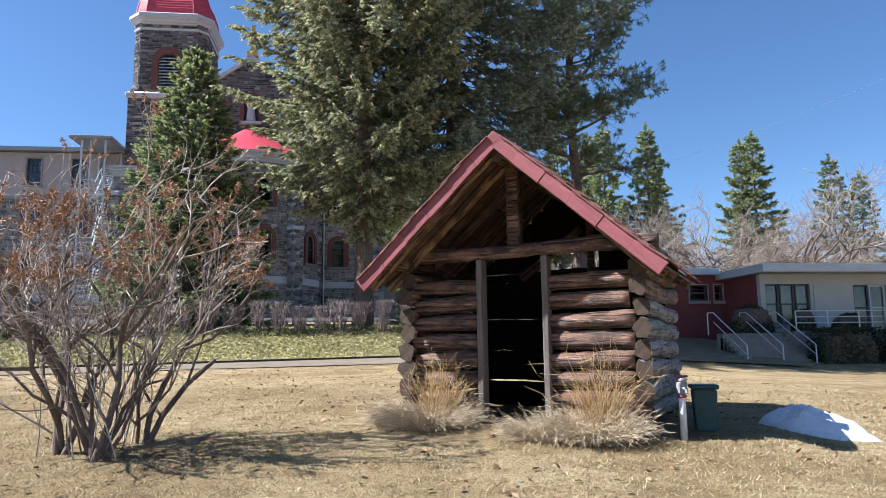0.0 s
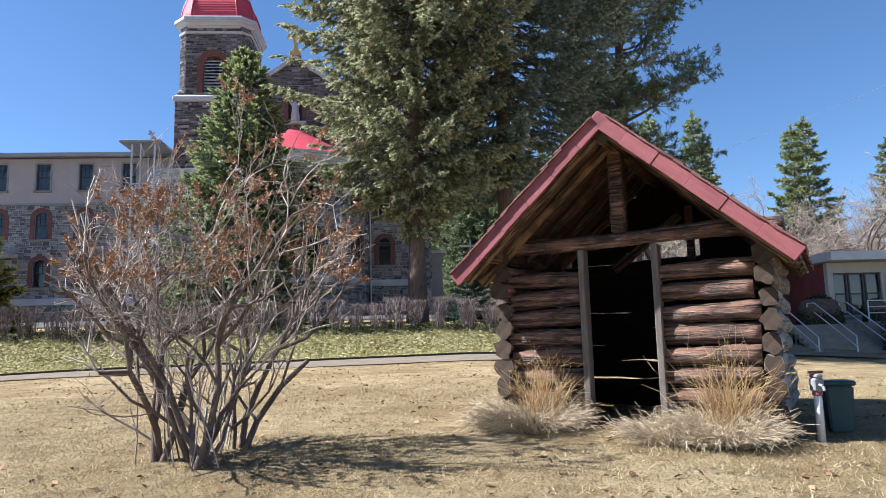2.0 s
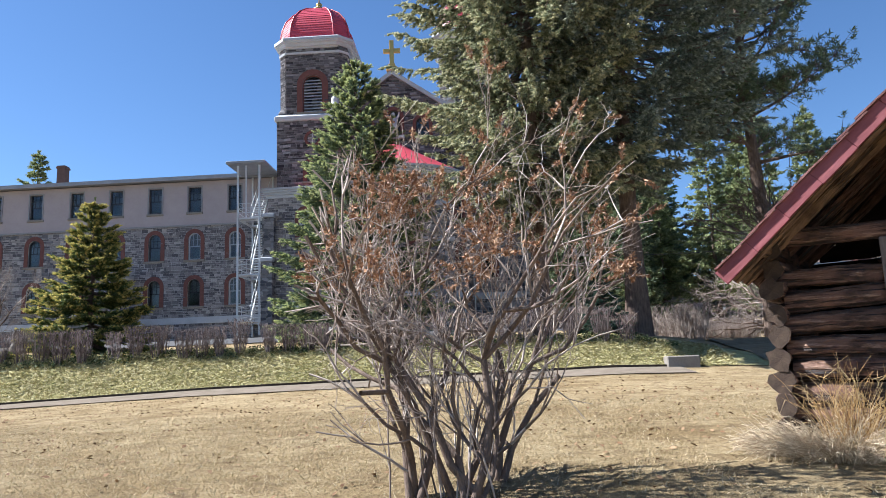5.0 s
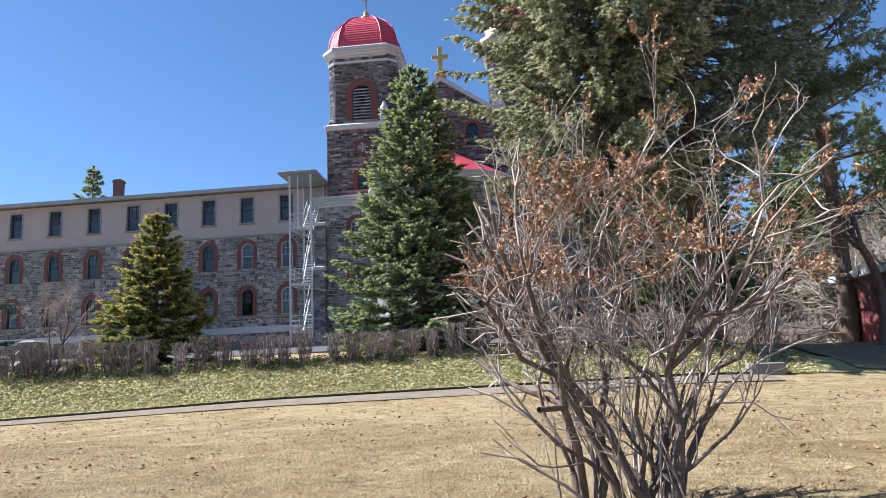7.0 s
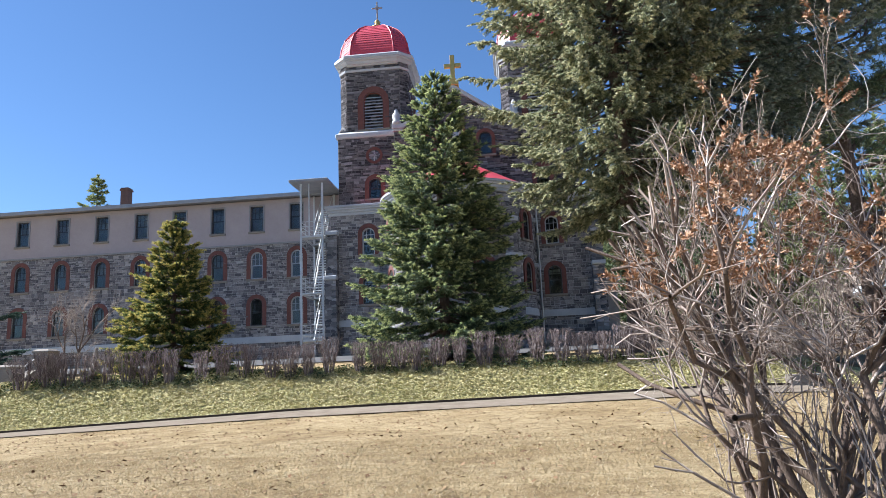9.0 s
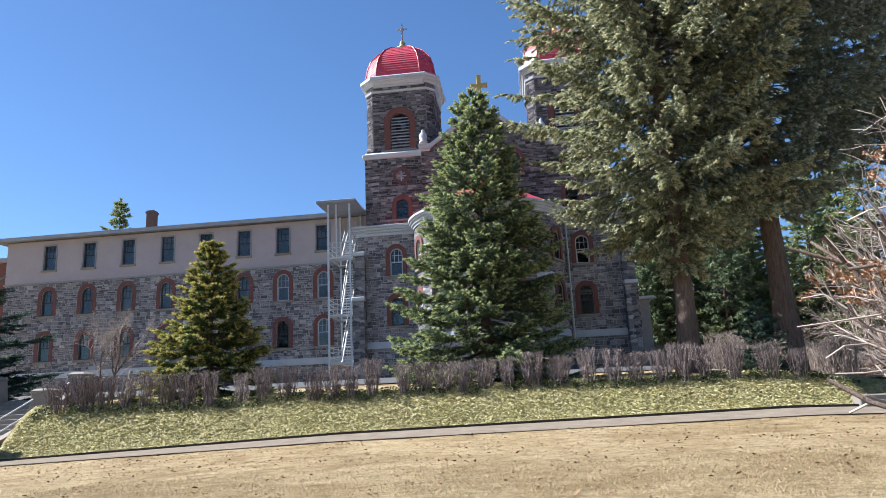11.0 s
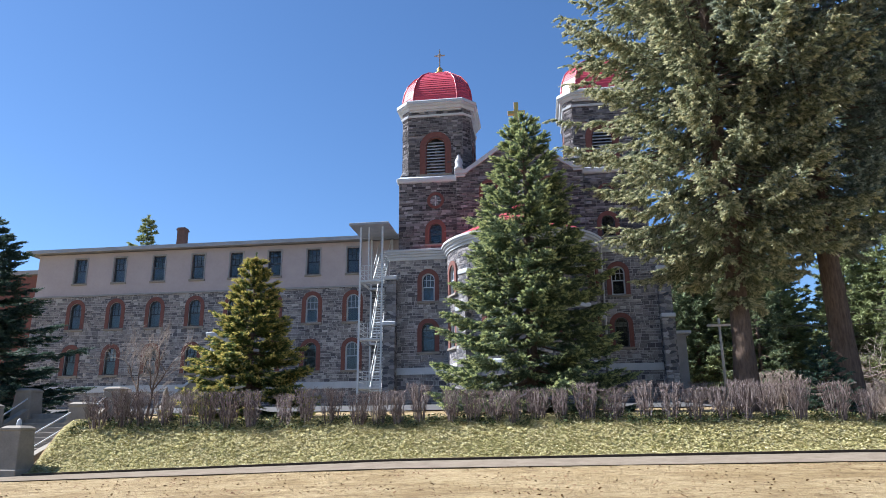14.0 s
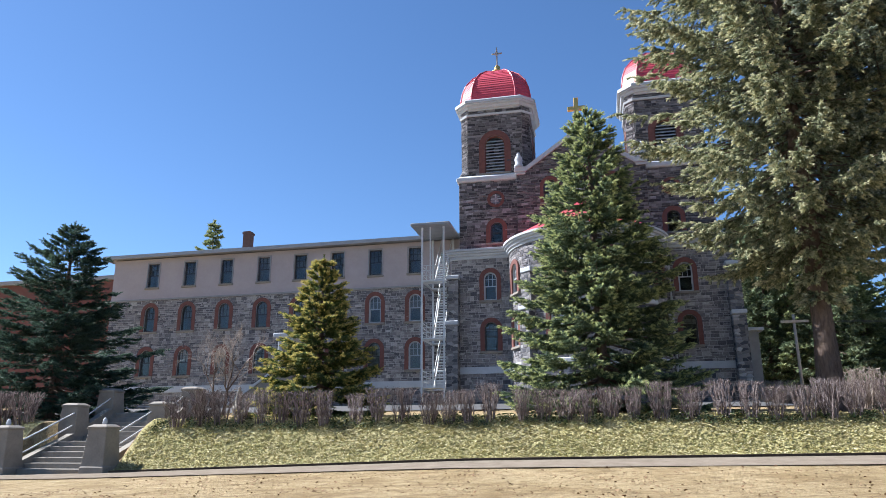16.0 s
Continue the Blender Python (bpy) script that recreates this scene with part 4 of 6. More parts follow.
saint = solid("statue", joined((figure, arms), WHITE), "white stone statue standing in an arched niche", "statue", at=(CX, GY - 0.03, 17.797))

porch = thing("side_porch", (2.6, 51.2, 3.6), "small grey lean-to beside the church end wall", "porch")
part("wall", box(-0.6, 0.2, -0.6, 2.5, 0, 4.4, GREYTRIM), porch)
part("roof", box(-0.64, 0.5, -0.9, 2.6, 4.42, 4.62, WHITE, 0.02), porch)

annexe_back = thing("brick_building", (-54, 62, 2.5), "red brick building behind the wing", "building")
part("wall", box(-14, 8.4, 0, 10, 0, 14.2, BRICK), annexe_back)
part("roof", box(-14.4, 8.8, -0.4, 10.4, 14.21, 14.6, GREYTRIM), annexe_back)

# ---- growing things ----
def tri_mesh(v, mat, per=3):
    """A mesh of loose polygons from an (n, per, 3) array."""
    n = len(v)
    me = bpy.data.meshes.new("mesh")
    me.vertices.add(n * per)
    me.vertices.foreach_set("co", np.ascontiguousarray(v, dtype=np.float32).ravel())
    me.loops.add(n * per)
    me.loops.foreach_set("vertex_index", np.arange(n * per, dtype=np.int32))
    me.polygons.add(n)
    me.polygons.foreach_set("loop_start", np.arange(0, n * per, per, dtype=np.int32))
    me.materials.append(mat)
    me.update(calc_edges=True)
    return me


def unit(v):
    return v / (np.linalg.norm(v, axis=-1, keepdims=True) + 1e-9)


def needles(p, d, length, rng, count=14, wide=0.028, spread=0.75, long=0.16, kite=True):
    """Needle bunches round twigs from p along d: loose slim kites or spikes."""
    n = len(p)
    f = rng.uniform(0.05, 1.0, (n, count, 1))
    base = p[:, None] + d[:, None] * length[:, None, None] * f
    side = unit(rng.normal(size=(n, count, 3)))
    way = unit(d[:, None] * 0.75 + side * spread)
    size = long * rng.uniform(0.6, 1.25, (n, count, 1)) * (1.15 - 0.5 * f)
    flat_way = unit(np.cross(way, rng.normal(size=(n, count, 3))))
    tip = base + way * size
    if not kite:
        return np.stack([base - flat_way * wide, base + flat_way * wide, tip], 2).reshape(-1, 3, 3)
    mid = base + way * size * 0.45
    return np.stack([base, mid + flat_way * wide, tip, mid - flat_way * wide], 2).reshape(-1, 4, 3)


def conifer(name, place, height, radius, mat, label, seed, bare=0.3, whorls=24, per=9, twigs=20, droop=0.3, power=0.85, count=12, long=0.13, wide=0.017, trunk_r=0.2, ragged=0.14, sub=0.17, hang=0.25, fan=0.5, profile=None, tips=None, category="spruce tree", group="", fall=0.0, loose=0.1):
    """A spruce or fir: tapered trunk, whorls of limbs, each a drooping fan of needled twigs with paler young ends."""
    rng = np.random.default_rng(seed)
    tree = thing(name, place, label, category, group)
    steps = 8
    pts = [(0.03 * math.sin(k * 2 + seed), 0.03 * math.cos(k * 3), -0.3 + (height + 0.1) * k / steps) for k in range(steps + 1)]
    seg = [(*a, *b, trunk_r * (1 - k / steps) ** 0.8 + 0.015, trunk_r * (1 - (k + 1) / steps) ** 0.8 + 0.01) for k, (a, b) in enumerate(zip(pts[:-1], pts[1:]))]
    seg[0] = (*seg[0][:6], trunk_r * 1.4, seg[0][7])
    part("trunk", tube_mesh(seg, BARK, 9), tree, label="brown scaly trunk")
    limb, ps, ds, ends, ende = [], [], [], [], []
    up = np.array([0, 0, 1.0])
    for w in range(whorls):
        f = (w + 0.25 * rng.random()) / whorls
        z0 = bare + (height - bare) * f ** 0.95
        reach = along(z0, profile) if profile else radius * ((1 - f) ** power + 0.025)
        turn0 = rng.uniform(0, 6.28)
        here = max(5, round(per * (0.6 + 0.4 * min(1, reach / radius))))
        for k in range(here):
            a = turn0 + 2 * math.pi * k / here + rng.normal(0, 0.16)
            r = max(0.14, reach * (1 + rng.normal(0, ragged)))
            z = z0 + rng.normal(0, loose)
            out, sway = np.array([math.cos(a), math.sin(a), 0.0]), np.array([-math.sin(a), math.cos(a), 0.0])
            lift = 0.5 * f ** 1.5 - droop * (1 - 0.7 * f)
            n = 6
            ts = np.linspace(0, 1, n)
            q = np.array([out * r * t + up * (z + r * (lift * t + 0.5 * droop * t ** 3 - 0.06 * math.sin(3.14 * t)) - fall * t ** 2) for t in ts])
            thick = 0.012 + 0.03 * r / max(radius, 0.1) * (1 - 0.5 * f)
            for i in range(n - 1):
                limb.append((*q[i], *q[i + 1], thick * (1 - i / n), thick * (1 - (i + 1) / n)))
            m = max(5, int(twigs * (0.3 + 0.7 * r / radius)))
            for t in np.append(np.sqrt(rng.uniform(0.03, 0.98, m)), 0.99):
                p = np.array([np.interp(t, ts, q[:, c]) for c in range(3)])
                sgn = 1 if rng.random() < 0.5 else -1
                ln = fan * min(r, 2.4) * (0.3 + 0.75 * (1 - t)) * rng.uniform(0.5, 1.15) * min(1, 0.35 + t * 2)
                if t > 0.985:
                    d, ln = out.copy(), 0.16 * min(r, 2.0)
                else:
                    d = unit(out * rng.uniform(0.55, 0.95) + sway * sgn * rng.uniform(0.35, 0.9) + up * (rng.normal(0, loose) - hang * rng.uniform(0, 1) + lift * 0.5))
                for s in range(max(1, int(ln / sub + 0.5))):
                    ps.append(p)
                    ds.append(d)
                    p = p + d * sub
                    d = unit(d + up * (-hang * 0.3) + rng.normal(0, 0.07, 3))
                if t > 0.4:
                    ends.append(p - d * sub * 0.3)
                    ende.append(unit(d + up * 0.25))
    for k in range(6):
        ps.append(np.array([0, 0, height - 0.55 + 0.12 * k]))
        ds.append(unit(np.array([0.03 * math.sin(seed), 0.02, 1.0])))
    p, d = np.array(ps), np.array(ds)
    tagged(part("limb_wood", tube_mesh(limb, BARK, 4), tree), kind="stuff")
    crown = part("crown", tri_mesh(needles(p, d, np.full(len(p), sub), rng, count, wide, 0.6, long, False), mat, 3), tree, label="needled crown")
    if tips:
        p, d = np.array(ends), np.array(ende)
        tagged(part("young_growth", tri_mesh(needles(p, d, np.full(len(p), sub), rng, max(6, count - 2), wide, 0.55, long * 0.85, False), tips, 3), crown), "paler young needle tips", kind="stuff")
    return tree


def grow(rng, p, d, length, r, depth, out, tips, splits=(2, 3), angle=0.5, shrink=0.72, up=0.15, kink=0.18, taper=0.68, limit=None):
    """Branching wood: adds tube rows to out and end points to tips."""
    n = 3
    for i in range(n):
        d = d + rng.normal(0, kink, 3) + np.array([0, 0, up * 0.3])
        d /= np.linalg.norm(d)
        q = p + d * length / n
        r1 = r * (1 - (1 - taper) * (i + 1) / n)
        out.append((*p, *q, r * (1 - (1 - taper) * i / n), r1))
        p = q
        if limit and limit(p):
            tips.append((*p, *d))
            return
        if depth > 0 and i < n - 1 and rng.random() < 0.45:
            s = unit(np.cross(d, rng.normal(size=3)))
            grow(rng, p, unit(d + s * angle * 1.5), length * shrink * 0.75, r1 * 0.55, depth - 1, out, tips, splits, angle, shrink, up, kink, taper, limit)
    r = r * taper
    if depth == 0:
        tips.append((*p, *d))
        return
    for _ in range(int(rng.integers(splits[0], splits[1] + 1))):
        s = unit(np.cross(d, rng.normal(size=3)))
        grow(rng, p, unit(d + s * angle * rng.uniform(0.5, 1.3)), length * shrink * rng.uniform(0.75, 1.2), r * 0.78, depth - 1, out, tips, splits, angle, shrink, up, kink, taper, limit)


def bare_tree(name, place, label, seed, height, mat=None, depth=5, r=0.08, stems=1, spread=0.3, category="bare tree", group="", angle=0.5, up=0.2, taper=0.68, kink=0.18):
    rng = np.random.default_rng(seed)
    tree = thing(name, place, label, category, group)
    wood, twig, tips = [], [], []
    for k in range(stems):
        a = 6.28 * k / stems + rng.uniform(0, 1)
        rows = []
        grow(rng, np.array([0.1 * math.cos(a), 0.1 * math.sin(a), -0.1]) * (stems > 1), unit(np.array([spread * math.cos(a), spread * math.sin(a), 1.0])), height * 0.3, r, depth, rows, tips, angle=angle, up=up, taper=taper, kink=kink)
        for s in rows:
            (wood if s[6] > r * 0.35 else twig).append(s)
    part("trunk", tube_mesh(wood, BARK, 6), tree)
    tagged(part("twig_growth", tube_mesh(twig, mat or TWIG, 3), tree), "leafless grey brown twigs", kind="stuff")
    return tree, tips


conifer("spruce_tree", (-6.95, 30.3, 2.45), 12.1, 3.3, SPRUCE_BLUE, "tall blue green spruce standing on the upper lawn", 3, 0.15, 26, 11, 56, 0.24, 0.76, 16, wide=0.019, trunk_r=0.22, hang=0.06, ragged=0.14, tips=TIP_BLUE, loose=0.05, fan=0.56)
conifer("spruce_tree", (-17.6, 29.0, 2.35), 6.2, 2.25, SPRUCE_GOLD, "small golden green spruce standing on the upper lawn", 5, 0.1, 19, 11, 50, 0.2, 0.88, 14, wide=0.018, trunk_r=0.12, hang=0.06, ragged=0.14, tips=TIP_GOLD, loose=0.04, fan=0.56)
conifer("spruce_tree", (-31.6, 31.4, 2.4), 9.3, 4.0, SPRUCE_DARK, "dark blue spruce with loose open branches", 7, 0.2, 24, 10, 44, 0.08, 0.85, 12, long=0.15, wide=0.022, ragged=0.24, hang=0.1, tips=SPRUCE_DARK, loose=0.07)
H1 = [(4.4, 0.6), (6.0, 2.4), (7.6, 3.9), (10, 4.5), (13.5, 4.75), (16.5, 4.5), (20, 3.2), (24, 0.4)]
H2 = [(6.2, 0.8), (7.8, 2.6), (9.6, 4.8), (13, 5.6), (17, 5.4), (21, 3.6), (26, 0.4)]
conifer("spruce_tree", (0.3, 28.8, 2.3), 23.5, 5.2, SPRUCE_OLIVE, "huge old spruce with a bare lower trunk", 11, 4.2, 42, 11, 56, 0.42, 0.5, 12, long=0.16, wide=0.03, trunk_r=0.36, ragged=0.2, sub=0.2, hang=0.55, fan=0.36, profile=H1, tips=TIP_OLIVE, fall=0.5)
conifer("spruce_tree", (4.4, 31.0, 2.3), 25.0, 5.6, SPRUCE_GREY, "huge old dark spruce with a bare lower trunk", 13, 6.4, 40, 11, 52, 0.36, 0.5, 12, long=0.16, wide=0.03, trunk_r=0.44, ragged=0.22, sub=0.2, hang=0.45, fan=0.36, profile=H2, tips=TIP_GREY, fall=0.4)
conifer("sapling", (2.3, 27.4, 2.2), 2.3, 1.05, SPRUCE_DARK, "small dark fir sapling behind the hedge", 17, 0.1, 12, 8, 22, 0.2, 0.8, 10, long=0.1, trunk_r=0.04, category="fir sapling")

# ---- log cabin ----
CAB = (1.845, 7.873, 0.6)
cabin = thing("log_cabin", CAB, "old dark log cabin with open doorway and red verge", "cabin", turn=-32.9)
W, D, EZ, AZ, EX = 1.4, 1.9, 1.69, 3.21, 1.7


def log_mesh(length, r, mat, seed, squash=0.86, rough=0.03):
    """A hand-hewn log along x from 0 to its length, uneven and with cut ends."""
    rng = np.random.default_rng(seed)
    n, m = max(4, int(length / 0.1)), 12
    verts, faces = [], []
    ph = rng.uniform(0, 6)
    bump_ = 1 + rng.normal(0, rough * 1.8, 12)
    for i in range(n + 1):
        x = length * i / n
        k = 1 + 0.06 * math.sin(x * 3 + ph) + rng.normal(0, 0.03)
        oy, oz = 0.012 * math.sin(x * 2 + ph), 0.012 * math.cos(x * 2.6 + ph)
        for j in range(m):
            a = 2 * math.pi * j / m
            q = k * (1 + rng.normal(0, rough)) * bump_[j]
            verts.append((x, oy + r * q * math.cos(a) * squash, oz + r * q * math.sin(a)))
    for i in range(n):
        for j in range(m):
            b = (j + 1) % m
            faces.append((i * m + j, i * m + b, (i + 1) * m + b, (i + 1) * m + j))
    faces += [tuple(range(m))[::-1], tuple(n * m + j for j in range(m))]
    me = mesh_of(verts, faces, mat, True)
    me.materials.append(ENDWOOD)
    for q in list(me.polygons)[-2:]:
        q.use_smooth, q.material_index = False, 1
    return me


ROWS_N, PITCH, LR = 9, 0.214, 0.099
rl = random.Random(4)
for i in range(ROWS_N):
    z = 0.1 + i * PITCH
    left, right = -W + rl.uniform(0.04, 0.12), W - rl.uniform(0.08, 0.14)
    if i < ROWS_N - 1:
        part("log", log_mesh(-0.44 - left, LR, LOG, 10 + i, 0.86, 0.045), cabin, (left, 0, z), turn=(0, rl.uniform(-1, 1), 0))
        part("log", log_mesh(right - 0.33, LR, LOG, 40 + i, 0.86, 0.045), cabin, (0.33, 0, z), turn=(0, rl.uniform(-1, 1), 0))
    # Back logs carry the room's shade in their colour.
    part("log", log_mesh(2 * W - 0.1, LR * 1.12, INNERSHADE, 70 + i), cabin, (-W + 0.05, D, z), turn=(0, rl.uniform(-0.6, 0.6), 0))
    for s, x in ((0, -W + 0.02), (1, W - 0.02)):
        a, b = -rl.uniform(0.12, 0.24), D + rl.uniform(0.1, 0.22)
        part("log", log_mesh(b - a, LR * 1.12, GREYLOG if s and i < 6 else LOG, 100 + i + 20 * s, rl.uniform(0.8, 1.0), 0.06), cabin, (x, a, z + PITCH * 0.5), turn=(0, rl.uniform(-0.5, 0.5), 90))
for k in range(15):
    x0 = -W + k * 0.19
    x1 = x0 + 0.2
    xm = (x0 + x1) / 2
    roof = AZ - 0.1 - (AZ - EZ) / EX * abs(xm)
    foot = 1.93 if xm < -0.55 else (min(2.3, 1.93 + (xm + 0.55) * 0.7) if xm < 0.42 else 1.93)
    if roof - foot > 0.06:
        # Back gable boards take the same painted-in shade.
        part("gable_board", box(x0, x1, D - 0.03 + 0.034 * (k % 2), D + 0.034 * (k % 2), foot, roof, INNERSHADE), cabin)
part("gable_brace", log_mesh(1.1, 0.06, LOG, 151), cabin, (-0.6, D - 0.1, 1.85), turn=(0, -35, 0))
part("gable_post", box(0.35, 0.45, D - 0.09, D - 0.035, 1.85, 2.6, LOG, 0.01), cabin)
part("tie_beam", log_mesh(2 * W + 0.36, 0.09, LOG, 150, 0.9), cabin, (-W - 0.18, -0.02, 1.99), label="long tie beam log over the doorway")
part("king_post", box(-0.1, 0.06, -0.08, 0.06, 2.06, 2.98, LOG, 0.02), cabin)
for x0, x1 in ((-0.47, -0.4), (0.315, 0.385)):
    part("door_post", box(x0, x1, -0.13, 0.03, 0.0, 1.9, POSTWOOD, 0.008), cabin, label="grey weathered door post")
part("threshold", box(-0.5, 0.4, -0.14, 0.12, -0.05, 0.07, LOG, 0.02), cabin)
# Floor darkened in its colour for the shade behind the doorway.
part("floor", box(-W, W, -0.05, D, -0.12, -0.01, INNERSHADE), cabin)
part("ridge_pole", log_mesh(2.7, 0.09, POLEWOOD, 160), cabin, (0, -0.58, AZ - 0.2), turn=(0, 0, 90))
for s in (-1, 1):
    part("eave_pole", log_mesh(2.7, 0.085, POLEWOOD, 161 + s), cabin, (s * (W + 0.02), -0.62, 1.9), turn=(0, 0, 90))
slope = math.degrees(math.atan2(AZ - EZ, EX))
RL = math.hypot(AZ - EZ, EX)
for s in (-1, 1):
    for k, y in enumerate((-0.5, -0.08, 0.5, 1.1, 1.75)):
        part("rafter", log_mesh(RL - 0.06, 0.062, POLEWOOD if k < 2 else LOG, 170 + k + 10 * s), cabin, (0, y, AZ - 0.11), turn=(0, slope, 0 if s > 0 else 180))
    # roof boards run along the ridge
    for k in range(9):
        a, b = k * RL / 9, (k + 1) * RL / 9 - 0.012
        m = box(a, b, -0.63, 2.2, -0.012, 0.012, LOG)
        part("roof_board", m, cabin, (0, 0, AZ - 0.03), turn=(0, slope, 0)) if s > 0 else part("roof_board", box(a, b, -2.2, 0.63, -0.012, 0.012, LOG), cabin, (0, 0, AZ - 0.03), turn=(0, slope, 180))
    y0, y1 = (-0.67, -0.63) if s > 0 else (0.63, 0.67)
    for k in range(6):
        a, b = -0.02 + k * (RL + 0.08) / 6, -0.0215 + (k + 1) * (RL + 0.08) / 6
        lift = rl.uniform(-0.008, 0.008)
        part("verge_board", box(a, b, y0 - 0.006 * (k % 2) * s, y1, -0.12 + lift, 0.03 + lift, FASCIA, 0.004), cabin, (0, 0, AZ - 0.005), "faded red painted verge board", (0, slope, 0 if s > 0 else 180))
SHINGLE = box(-0.02, 0.3, 0.0, 0.17, 0.0, 0.016, SHAKE)
for s in (-1, 1):
    for r in range(10):
        for c in range(17):
            a = RL - 0.25 - r * (RL - 0.25) / 9.5
            y = -0.7 + c * 0.178
            part("shingle", SHINGLE, cabin, (s * a * math.cos(radians(slope)), y if s > 0 else y + 0.17, AZ + 0.02 - a * math.sin(radians(slope)) + 0.007 * (c % 3) + rl.uniform(0, 0.008)), turn=(rl.uniform(-2, 2), slope - 3 + rl.uniform(-1.5, 1.5), (0 if s > 0 else 180)))

# ---- round the cabin ----
def cab(x, y):
    """Cabin axes to the world."""
    c, s = math.cos(radians(-32.9)), math.sin(radians(-32.9))
    return CAB[0] + c * x - s * y, CAB[1] + s * x + c * y


def stalks(rng, n, radius, height, lean, r=0.004, bend=0.3, kink=0.08):
    rows = []
    for _ in range(n):
        a, q = rng.uniform(0, 6.28), radius * math.sqrt(rng.random())
        p = np.array([q * math.cos(a), q * math.sin(a), -0.03])
        d = unit(np.array([math.cos(a), math.sin(a), 0]) * lean * rng.uniform(0.2, 1.3) + np.array([rng.normal(0, 0.24), rng.normal(0, 0.24), 1.0]))
        h = height * rng.uniform(0.55, 1.1)
        for i in range(3):
            e = p + d * h / 3
            rows.append((*p, *e, r * (1 - i * 0.28), r * (0.72 - i * 0.26)))
            p = e
            d = unit(d + np.array([math.cos(a), math.sin(a), -0.6]) * bend * rng.uniform(0, 1) + rng.normal(0, kink, 3))
            if kink > 0.1 and i and rng.random() < 0.6:
                s = unit(d + rng.normal(0, 0.5, 3))
                rows.append((*p, *(p + s * h * 0.22), r * 0.6, r * 0.3))
    return rows


def dry_clump(at, seed, tall, label):
    rng = np.random.default_rng(seed)
    x, y = at
    t = thing("dry_grass_clump", (x, y, ground_z(x, y)), label, "dry plant", "dry clumps by the cabin door")
    tagged(part("dead_skirt", tube_mesh(stalks(rng, 1300, 0.32, 0.44, 1.2, 0.005, 0.85, 0.16), DEADGRASS, 3), t), "grey matted dead leaves", kind="stuff")
    tagged(part("stem_growth", tube_mesh(stalks(rng, 190, 0.17, tall, 0.16, 0.0045, 0.12, 0.26), STRAW, 3), t, (0.12, 0.05, 0)), "upright straw coloured stems", kind="stuff")
    return t


dry_clump(cab(-0.92, -0.48), 21, 0.72, "dry straw coloured clump with grey matted skirt beside the doorway")
dry_clump(cab(0.92, -0.5), 22, 0.85, "taller dry straw clump with grey matted skirt beside the doorway")
rng9 = np.random.default_rng(9)
x, y = cab(0.5, -0.62)
low_clump = thing("dead_clump", (x, y, ground_z(x, y)), "low grey clump of matted dead stalks", "dry plant", "dry clumps by the cabin door")
tagged(part("dead_skirt", tube_mesh(stalks(rng9, 900, 0.28, 0.36, 1.3, 0.005, 0.85, 0.16), DEADGRASS, 3), low_clump), kind="stuff")
x, y = cab(-1.28, -0.35)
copy_thing(low_clump, pose(x, y, ground_z(x, y), 0, 0, 70))

px_, py_ = 3.3, 6.95
gz = ground_z(px_, py_)
tap = thing("standpipe", (px_, py_, gz), "white standpipe with a grey valve head beside the cabin", "standpipe")
part("pipe", lathe([(0.036, -0.05), (0.036, 0.44), (0.03, 0.45)], PALEPIPE, 14), tap)
part("valve_head", boxes([(-0.05, 0.05, -0.045, 0.045, 0.44, 0.56), (-0.035, 0.035, -0.06, 0.06, 0.56, 0.6)], GREYTRIM, 0.012), tap, label="grey metal valve head")
part("collar", lathe([(0.042, 0.4), (0.046, 0.41), (0.046, 0.43), (0.042, 0.438)], FASCIA, 14), tap, label="red painted collar")
part("handle", tube_mesh(rail([(-0.07, 0.0, 0.615), (0.07, 0.0, 0.615)], 0.012), FASCIA, 8), tap, label="red valve handle")
part("spout", tube_mesh(rail([(0, -0.04, 0.5), (0, -0.1, 0.49), (0, -0.12, 0.45)], 0.014), GREYTRIM, 8), tap)

x, y = cab(1.88, 0.55)
bin_ = thing("utility_box", (x, y, ground_z(x, y)), "dark green plastic utility box with a wide lid", "utility box", turn=-20)
bm = bmesh.new()
r = bmesh.ops.create_cube(bm, size=1)
for v in r["verts"]:
    k = 0.25 if v.co.z > 0 else 0.2
    v.co = Vector((v.co.x * k, v.co.y * k, 0.0 if v.co.z < 0 else 0.44))
bmesh.ops.bevel(bm, geom=bm.edges[:], offset=0.015, segments=2, affect="EDGES")
part("body", bm_mesh(bm, GREENBOX), bin_)
part("lid", box(-0.145, 0.145, -0.145, 0.145, 0.442, 0.49, GREENBOX, 0.015), bin_)

# a low heap of old snow, longer than wide
sv, sf, SN, SM = [], [], 26, 34
for j in range(SN + 1):
    for i in range(SM):
        a, q = 2 * math.pi * i / SM, j / SN
        edge = 1 + 0.22 * noise.noise(Vector((math.cos(a) * 1.7, math.sin(a) * 1.7, 3)))
        x = 0.42 * q * edge * math.cos(a)
        y = 0.72 * q * edge * math.sin(a)
        wx, wy = 4.95 + x - 0.1 * y, 7.3 + y
        h = 0.27 * (1 - q ** 2.0) * (0.75 + 0.3 * ease(-1, 0.8, y)) + (0.09 * noise.noise(Vector((x * 4, y * 4, 1))) + 0.045 * noise.noise(Vector((x * 14, y * 14, 2)))) * (1 - q ** 6)
        sv.append((wx, wy, ground_z(wx, wy) - 0.02 - 0.05 * q ** 8 + max(0, h)))
for j in range(SN):
    for i in range(SM):
        n = (i + 1) % SM
        sf.append((j * SM + i, j * SM + n, (j + 1) * SM + n, (j + 1) * SM + i))
solid("snow_mound", mesh_of(sv, sf, SNOW, True), "low heap of old crusted snow on the lawn", "snow")

